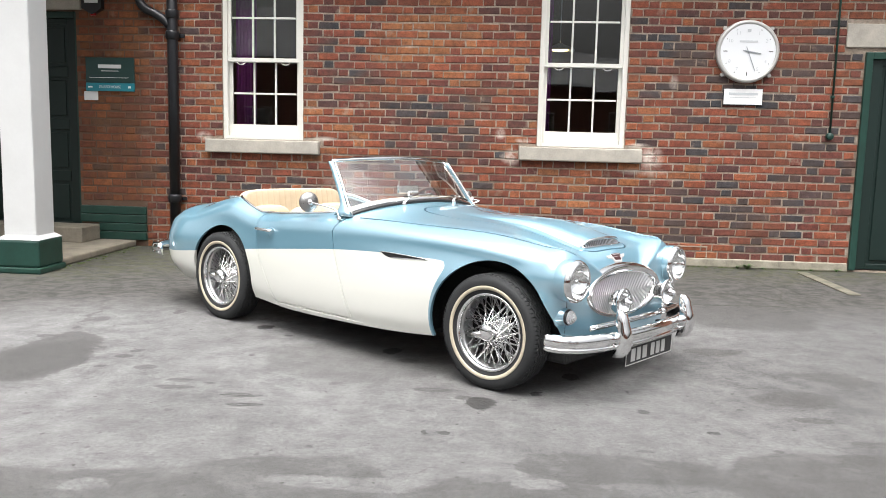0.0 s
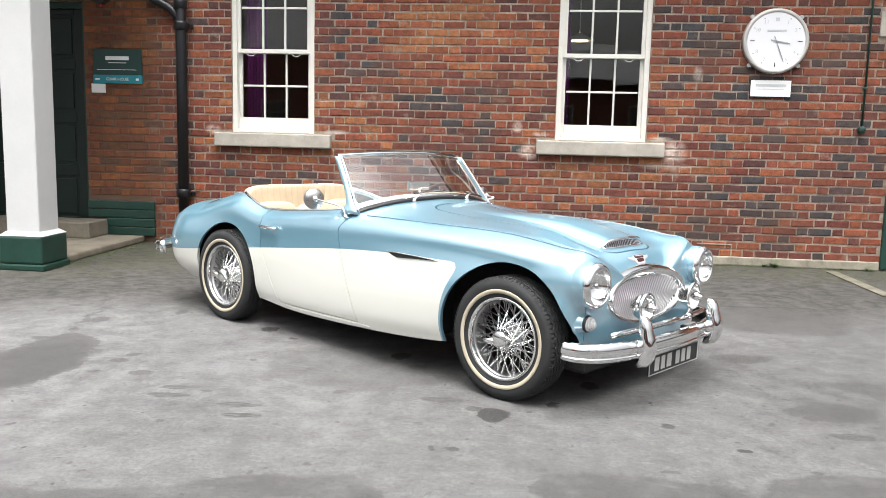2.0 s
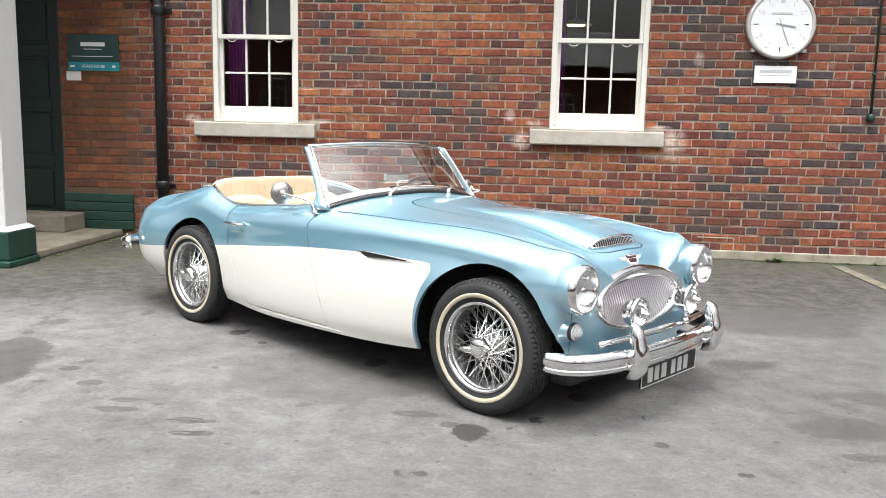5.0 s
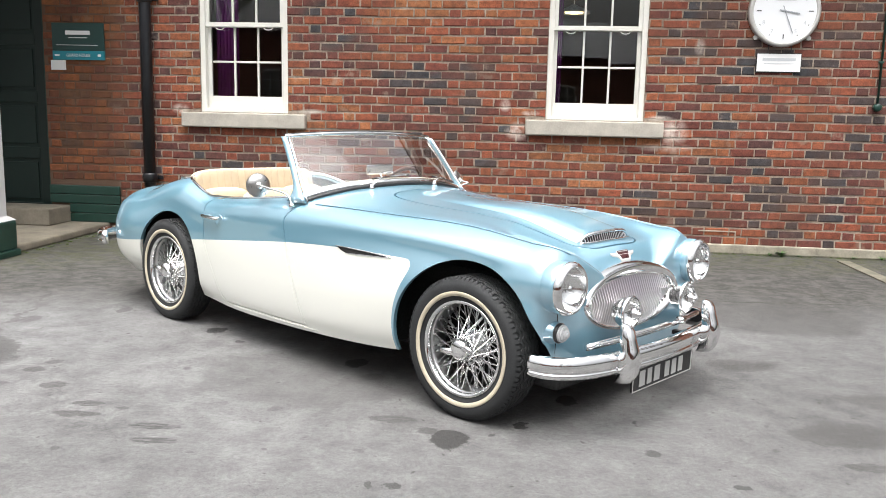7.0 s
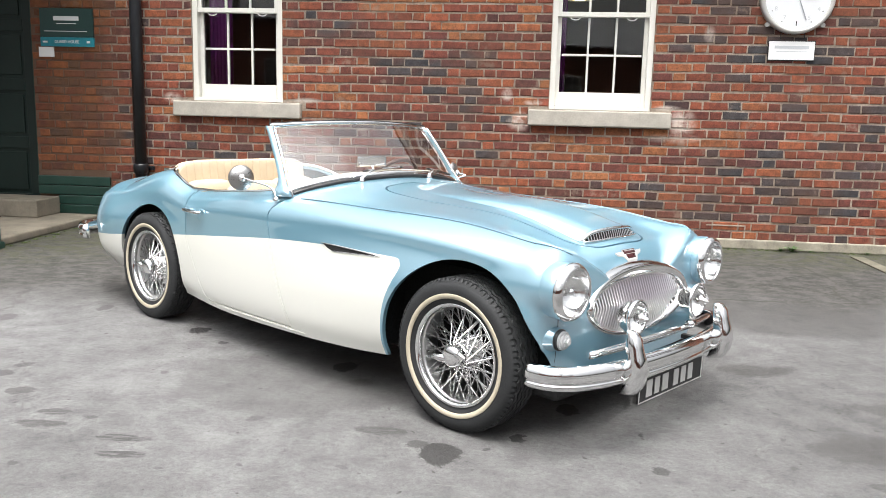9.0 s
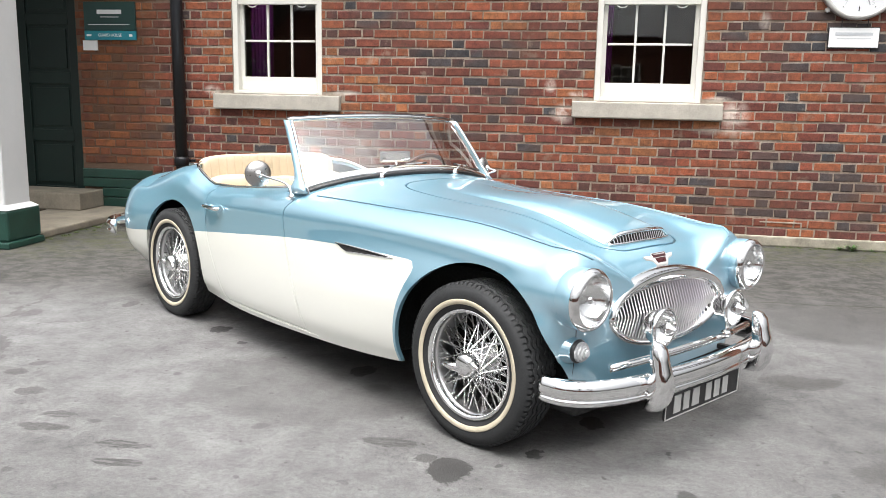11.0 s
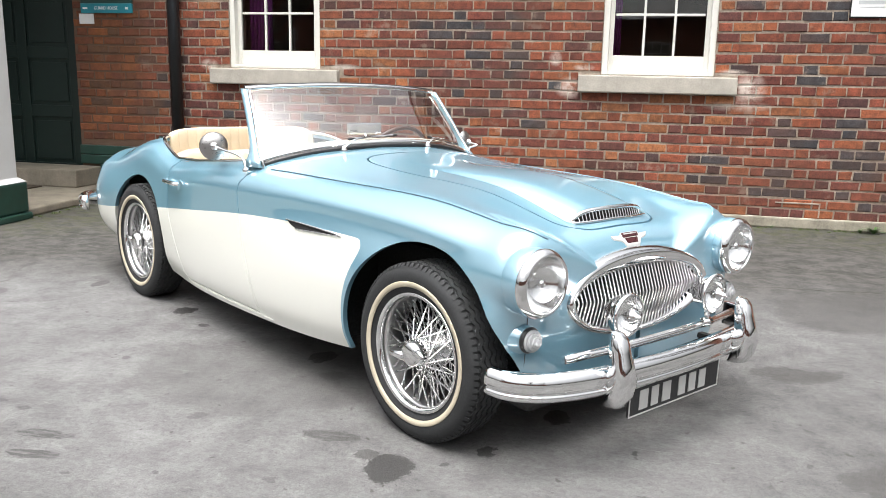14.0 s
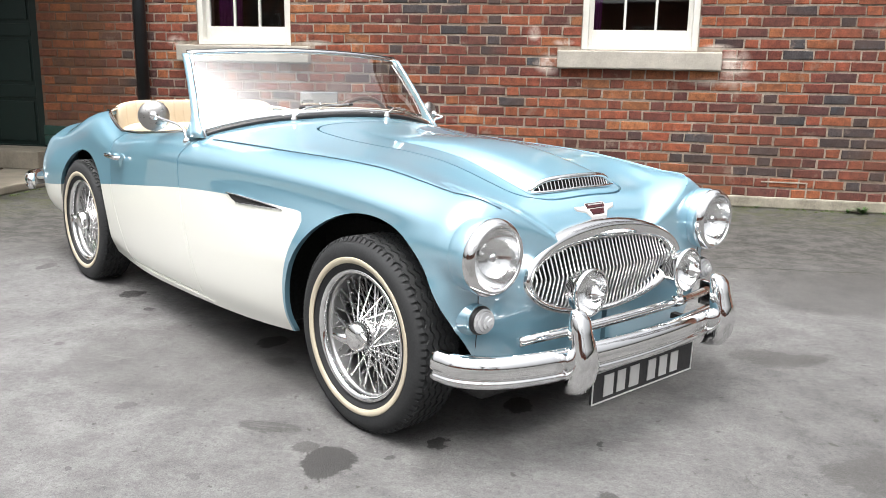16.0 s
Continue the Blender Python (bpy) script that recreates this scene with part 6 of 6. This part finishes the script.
def brick_mesh(w, h):
    """A brick face with worn, chamfered arrises; its front lies at y = 0."""
    bm = bmesh.new()
    c, d = 0.0045, 0.030
    front = [bm.verts.new(((-w / 2 + c) * a, 0.0, (h / 2 - c) * b)) for a, b in ((1, -1), (-1, -1), (-1, 1), (1, 1))]
    rim = [bm.verts.new((-w / 2 * a, 0.004, h / 2 * b)) for a, b in ((1, -1), (-1, -1), (-1, 1), (1, 1))]
    back = [bm.verts.new((-w / 2 * a, d, h / 2 * b)) for a, b in ((1, -1), (-1, -1), (-1, 1), (1, 1))]
    for v in front + rim:
        v.co += Vector((random.uniform(-1, 1) * 0.0042, random.uniform(-1, 1) * 0.0016, random.uniform(-1, 1) * 0.0042))
    bm.faces.new(front)
    for a, b in ((front, rim), (rim, back)):
        for i in range(4):
            j = (i + 1) % 4
            bm.faces.new((a[i], b[i], b[j], a[j]))
    bmesh.ops.recalc_face_normals(bm, faces=bm.faces)
    me = bpy.data.meshes.new("brick")
    bm.to_mesh(me)
    bm.free()
    me.materials.append(BRICK_ONE)
    return me


def brick_places():
    """Middle x, z and width of every brick, clipped at the openings."""
    out = []
    blocked = OPENINGS + [(3.23, 4.65, 2.285, 2.52), (-6.5, -4.80, 2.565, 2.80), (-3.43, -2.165, 1.067, 1.211), (-0.02, 1.262, 1.067, 1.211), (-4.875, -4.115, 0.0, 0.44), (-3.6, 3.42, 0.0, 0.07)]
    rows = int(WALL_TOP / COURSE)
    for r in range(rows):
        z0 = 0.006 + r * COURSE
        z1 = z0 + COURSE - JOINT
        zm = (z0 + z1) / 2
        x = WALL_X0 + (0.0 if r % 2 else -(STRETCH + HEAD) / 2 - PERP) + random.uniform(-0.006, 0.006)
        k = 0
        while x < WALL_X1:
            w = STRETCH if k % 2 == 0 else HEAD
            a, b = x, x + w
            x, k = b + PERP, k + 1
            a += random.uniform(-0.003, 0.003)
            spans = [(max(a, WALL_X0), min(b, WALL_X1))]
            for ox0, ox1, oz0, oz1 in blocked:
                if oz0 - 0.02 < zm < oz1 + 0.02:
                    cutted = []
                    for p, q in spans:
                        if q <= ox0 or p >= ox1:
                            cutted.append((p, q))
                            continue
                        if p < ox0 - 0.03:
                            cutted.append((p, ox0 - 0.004))
                        if q > ox1 + 0.03:
                            cutted.append((ox1 + 0.004, q))
                    spans = cutted
            wave = 0.003 * math.sin(1.7 * x + 0.23 * r) + random.uniform(-0.002, 0.002)
            out += [((p + q) / 2, zm + wave, q - p) for p, q in spans if q - p > 0.03]
    return out


random.seed(5)
STRETCH_MESHES = [brick_mesh(STRETCH, COURSE - JOINT) for _ in range(6)]
HEAD_MESHES = [brick_mesh(HEAD, COURSE - JOINT) for _ in range(6)]
singles, verts, faces = 0, [], []
for bx, bz, bw in brick_places():
    whole = abs(bw - STRETCH) < 0.005 or abs(bw - HEAD) < 0.005
    proud = random.uniform(-0.002, 0.0025)
    # The stretch of wall between the windows, above the bonnet, is laid brick by brick.
    if whole and singles < 300 and -1.6 < bx < 2.9 and 0.93 < bz < 1.75:
        ob = new("brick", random.choice(STRETCH_MESHES if bw > 0.15 else HEAD_MESHES))
        ob.parent = wall
        ob.matrix_local = pose(bx, proud, bz, 0, random.uniform(-0.25, 0.25), random.uniform(-0.4, 0.4))
        singles += 1
        continue
    w, h, c = bw / 2, (COURSE - JOINT) / 2, 0.0045
    n = len(verts)
    for fx, fz, fy in ((w - c, h - c, 0.0), (w, h, 0.004), (w, h, 0.030)):
        for a, b in ((-1, -1), (1, -1), (1, 1), (-1, 1)):
            j = 0.0042 if fy < 0.02 else 0.0
            verts.append((bx + a * fx + random.uniform(-j, j), proud + fy + random.uniform(-j, j) * 0.45, bz + b * fz + random.uniform(-j, j)))
    faces.append((n, n + 1, n + 2, n + 3))
    for s in (0, 4):
        for i in range(4):
            j = (i + 1) % 4
            faces.append((n + s + i, n + s + 4 + i, n + s + 4 + j, n + s + j))
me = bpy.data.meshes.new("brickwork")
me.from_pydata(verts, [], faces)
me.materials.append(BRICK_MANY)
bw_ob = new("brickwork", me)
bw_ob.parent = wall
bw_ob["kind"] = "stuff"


# ---- the far side of the yard, seen in the glass and the paint ----
def opposite_house(x0, x1, eaves, ridge, label):
    h = thing("brick_house", label, "house", at=pose(0, -27, 0))
    part("wall", box(x0, x1, -8, 0, 0, eaves), FAR_BRICK, h)
    bm = bmesh.new()
    y0, y1, z0, z1 = -8.5, 0.5, eaves, ridge
    lo = [bm.verts.new(p) for p in ((x0 - 0.4, y0, z0), (x1 + 0.4, y0, z0), (x1 + 0.4, y1, z0), (x0 - 0.4, y1, z0))]
    hi = [bm.verts.new(p) for p in ((x0 + 4.5, -4, z1), (x1 - 4.5, -4, z1))]
    bm.faces.new(lo[::-1])
    bm.faces.new((lo[0], lo[1], hi[1], hi[0]))
    bm.faces.new((lo[2], lo[3], hi[0], hi[1]))
    bm.faces.new((lo[1], lo[2], hi[1]))
    bm.faces.new((lo[3], lo[0], hi[0]))
    part("roof", bm, SLATE, h, "dark slate hipped roof")
    for i in range(int((x1 - x0) / 3.4)):
        x = x0 + 1.9 + 3.4 * i
        for z in (1.0,):
            w = part("window", box(x - 0.55, x + 0.55, 0.0, 0.05, z, z + 1.7), WHITE_PAINT, h)
            for j in range(3):
                for k in range(4):
                    part("pane", box(x - 0.5 + j * 0.34, x - 0.5 + j * 0.34 + 0.3, 0.045, 0.056, z + 0.06 + k * 0.4, z + 0.06 + k * 0.4 + 0.36), BLACK, w)
    return h


FAR_BRICK = plain("far_brick", (0.16, 0.055, 0.035), 0.9, vary=0.35, scale=3)
SLATE = plain("slate", (0.055, 0.058, 0.065), 0.6, vary=0.25, scale=2)
BARK = plain("grey_bark", (0.06, 0.05, 0.042), 0.95, vary=0.35, scale=10, bump=0.5)
opposite_house(-20, -6.5, 4.6, 7.0, "brick house with a hipped slate roof across the yard")
opposite_house(-4.5, 19, 3.6, 5.4, "low brick range with white sash windows across the yard")


def bare_tree(x, y, height, seed):
    rnd = random.Random(seed)
    t = thing("bare_tree", "leafless winter tree with fine branching twigs", "tree", "trees round the yard", at=pose(x, y, 0))
    trunk, crown = bmesh.new(), bmesh.new()

    def limb(bm, p, d, length, r, depth):
        pts, q, way = [p], p.copy(), d.copy()
        for _ in range(4):
            way = (way + Vector((rnd.uniform(-1, 1), rnd.uniform(-1, 1), rnd.uniform(-0.4, 0.8))) * 0.16).normalized()
            q = q + way * length / 4
            pts.append(q.copy())
        add_tube(bm, pts, r, 5 if depth else 9, radii=[r * (1 - 0.13 * i) for i in range(5)])
        if depth == 5:
            return
        for _ in range(3 if depth else 5):
            i = rnd.randint(2, 4)
            side = Vector((rnd.uniform(-1, 1), rnd.uniform(-1, 1), rnd.uniform(0.1, 1.0))).normalized()
            limb(crown, pts[i], (way * 0.75 + side * 0.8).normalized(), length * rnd.uniform(0.55, 0.75), r * 0.52, depth + 1)

    limb(trunk, Vector((0, 0, 0)), Vector((0, 0, 1)), height * 0.36, height * 0.028, 0)
    part("trunk", trunk, BARK, t, smooth=True)
    part("crown", crown, BARK, t, "bare branches and twigs")


bare_tree(4.5, -19.0, 9.5, 3)
bare_tree(11.0, -21.0, 10.5, 8)
bare_tree(-13.0, -22.0, 10.0, 5)
bare_tree(10.8, 2.0, 14.5, 12)


# The roof over the brick wall.
bm = bmesh.new()
add_box(bm, WALL_X0 - 0.3, WALL_X1 + 0.3, -0.35, 0.4, WALL_TOP + 0.002, WALL_TOP + 0.16)
tagged(finish("eaves", bm, WHITE_PAINT), "white painted eaves board", "eaves", kind="structure")
bm = bmesh.new()
prof = [(-0.45, WALL_TOP + 0.165), (5.6, WALL_TOP + 1.9), (11.0, WALL_TOP + 0.165)]
ends = [[bm.verts.new((x, y, z)) for y, z in prof] for x in (WALL_X0 - 0.4, WALL_X1 + 0.4)]
bm.faces.new(ends[0])
bm.faces.new(ends[1][::-1])
for i in range(3):
    j = (i + 1) % 3
    bm.faces.new((ends[0][i], ends[1][i], ends[1][j], ends[0][j]))
tagged(finish("roof", bm, SLATE), "dark slate pitched roof over the brick building", "roof", kind="structure")


# ---- wear at the foot of the wall ----
def crack(points, width):
    """A ragged open crack, laid as a thin dark strip on the tarmac."""
    line = spline([(x, y, 0.0) for x, y in points], 9)
    bm = bmesh.new()
    rows = []
    for i, p in enumerate(line):
        d = (line[min(i + 1, len(line) - 1)] - line[max(i - 1, 0)]).normalized()
        n = Vector((-d.y, d.x, 0))
        c = p + n * random.uniform(-1, 1) * width * 1.6
        w = width * random.uniform(0.25, 1.0) * (0.3 if i in (0, len(line) - 1) else 1)
        rows.append([bm.verts.new(c + n * w + Vector((0, 0, 0.0015))), bm.verts.new(c + Vector((0, 0, 0.0025))), bm.verts.new(c - n * w + Vector((0, 0, 0.0015)))])
    for a, b in zip(rows, rows[1:]):
        for j in range(2):
            bm.faces.new((a[j], a[j + 1], b[j + 1], b[j]))
    return tagged(finish("crack", bm, CRACK), "dark ragged crack filled with dirt in the tarmac", "crack", kind="structure")


CRACK = plain("crack_dirt", (0.030, 0.028, 0.022), 1.0, vary=0.4, scale=20, bump=0.5)
random.seed(11)
for pts, w in ((((1.0, -2.28), (1.44, -2.21), (1.85, -2.18), (2.25, -2.14), (2.9, -2.05), (3.6, -2.02)), 0.007),
               (((2.22, -0.6), (2.30, -0.95), (2.32, -1.14), (2.35, -1.39), (2.22, -1.88), (2.27, -2.11)), 0.008),
               (((2.23, -1.88), (1.95, -1.72), (1.7, -1.66), (1.3, -1.5)), 0.005),
               (((-3.9, -1.9), (-3.3, -2.1), (-2.8, -2.05), (-2.4, -2.3)), 0.005)):
    crack(pts, w)
EDGING = plain("dirty_concrete", (0.13, 0.12, 0.09), 0.95, vary=0.45, scale=9, bump=0.5)
bm = box(-0.055, 0.055, -0.62, 0.62, 0.0, 0.012, bevel=0.004)
bmesh.ops.transform(bm, matrix=pose(2.93, -0.85, 0.0, 0, 0, 2.5), verts=bm.verts[:])
tagged(finish("edging", bm, EDGING), "pale concrete edging strip sunk in the tarmac", "edging", kind="structure")


def weed(x, y, z, size, blades):
    """A tuft of narrow leaves bending outwards from one crown."""
    bm = bmesh.new()
    for i in range(blades):
        a = random.uniform(0, 2 * math.pi)
        out = Vector((math.cos(a), math.sin(a) * 0.7 - 0.25, 0))
        side = Vector((-out.y, out.x, 0)) * size * random.uniform(0.06, 0.12)
        reach, rise = size * random.uniform(0.4, 1.0), size * random.uniform(0.5, 1.1)
        prev = None
        for k in range(5):
            t = k / 4
            c = Vector((x, y, z)) + out * reach * t + Vector((0, 0, rise * (t - 0.55 * t * t)))
            w = side * (0.35 + 1.3 * t) * (1 - t) * 1.6 + side * 0.05
            row = [bm.verts.new(c - w), bm.verts.new(c + w)]
            if prev:
                bm.faces.new((prev[0], prev[1], row[1], row[0]))
            prev = row
    return tagged(finish("weed", bm, LEAF, smooth=True), "small green weed growing at the foot of the brick wall", "plant", "weeds along the wall")


for x, y, size, blades in ((2.40, -0.075, 0.11, 46), (2.30, -0.07, 0.07, 22), (2.56, -0.06, 0.05, 14), (3.05, -0.06, 0.06, 16), (1.62, -0.06, 0.05, 14), (3.30, -0.07, 0.07, 18), (-3.95, -0.10, 0.06, 18)):
    weed(x, y, 0.0, size, blades)


def moss_clumps(name, spots, spread):
    verts, faces = [], []
    for cx, cy, cz, count in spots:
        for _ in range(count):
            px, py, r = cx + random.gauss(0, spread), cy + random.gauss(0, 0.022), random.uniform(0.006, 0.020)
            n = len(verts)
            ring = [(px + r * math.cos(a) * random.uniform(0.7, 1.2), py + r * math.sin(a) * random.uniform(0.7, 1.2), cz) for a in (math.pi * j / 3 for j in range(6))]
            verts.extend(ring)
            verts.extend([(px + (q[0] - px) * 0.6, py + (q[1] - py) * 0.6, cz + r * 0.45) for q in ring])
            faces.append(tuple(n + 6 + j for j in range(6)))
            faces.extend((n + j, n + (j + 1) % 6, n + 6 + (j + 1) % 6, n + 6 + j) for j in range(6))
    me = bpy.data.meshes.new(name)
    me.from_pydata(verts, [], faces)
    me.materials.append(MOSS)
    return tagged(new(name, me), "dark green moss clumps along the concrete edges", "moss", kind="stuff")


moss_clumps("moss", [(-4.3 - 0.18 * i, -1.635, 0.0, 16) for i in range(14)] + [(-4.235, -1.5 + 0.16 * i, 0.0, 9) for i in range(9)] + [(-3.5 + 0.11 * i, -0.05, 0.0, random.choice((0, 1, 2, 5))) for i in range(63)], 0.06)

# An old mortar repair low in the wall: a pale line along the top and one end of a blocked vent.
av = thing("mortar_repair", "pale mortar line round a blocked vent low in the brick wall", "repair", at=pose(1.86, -0.004, 0.145))
part("bed", box(-0.215, 0.135, -0.003, 0.004, 0.058, 0.070, bevel=0.002), LIME_MORTAR, av)
part("end", box(0.122, 0.134, -0.003, 0.004, -0.050, 0.0575, bevel=0.002), LIME_MORTAR, av)
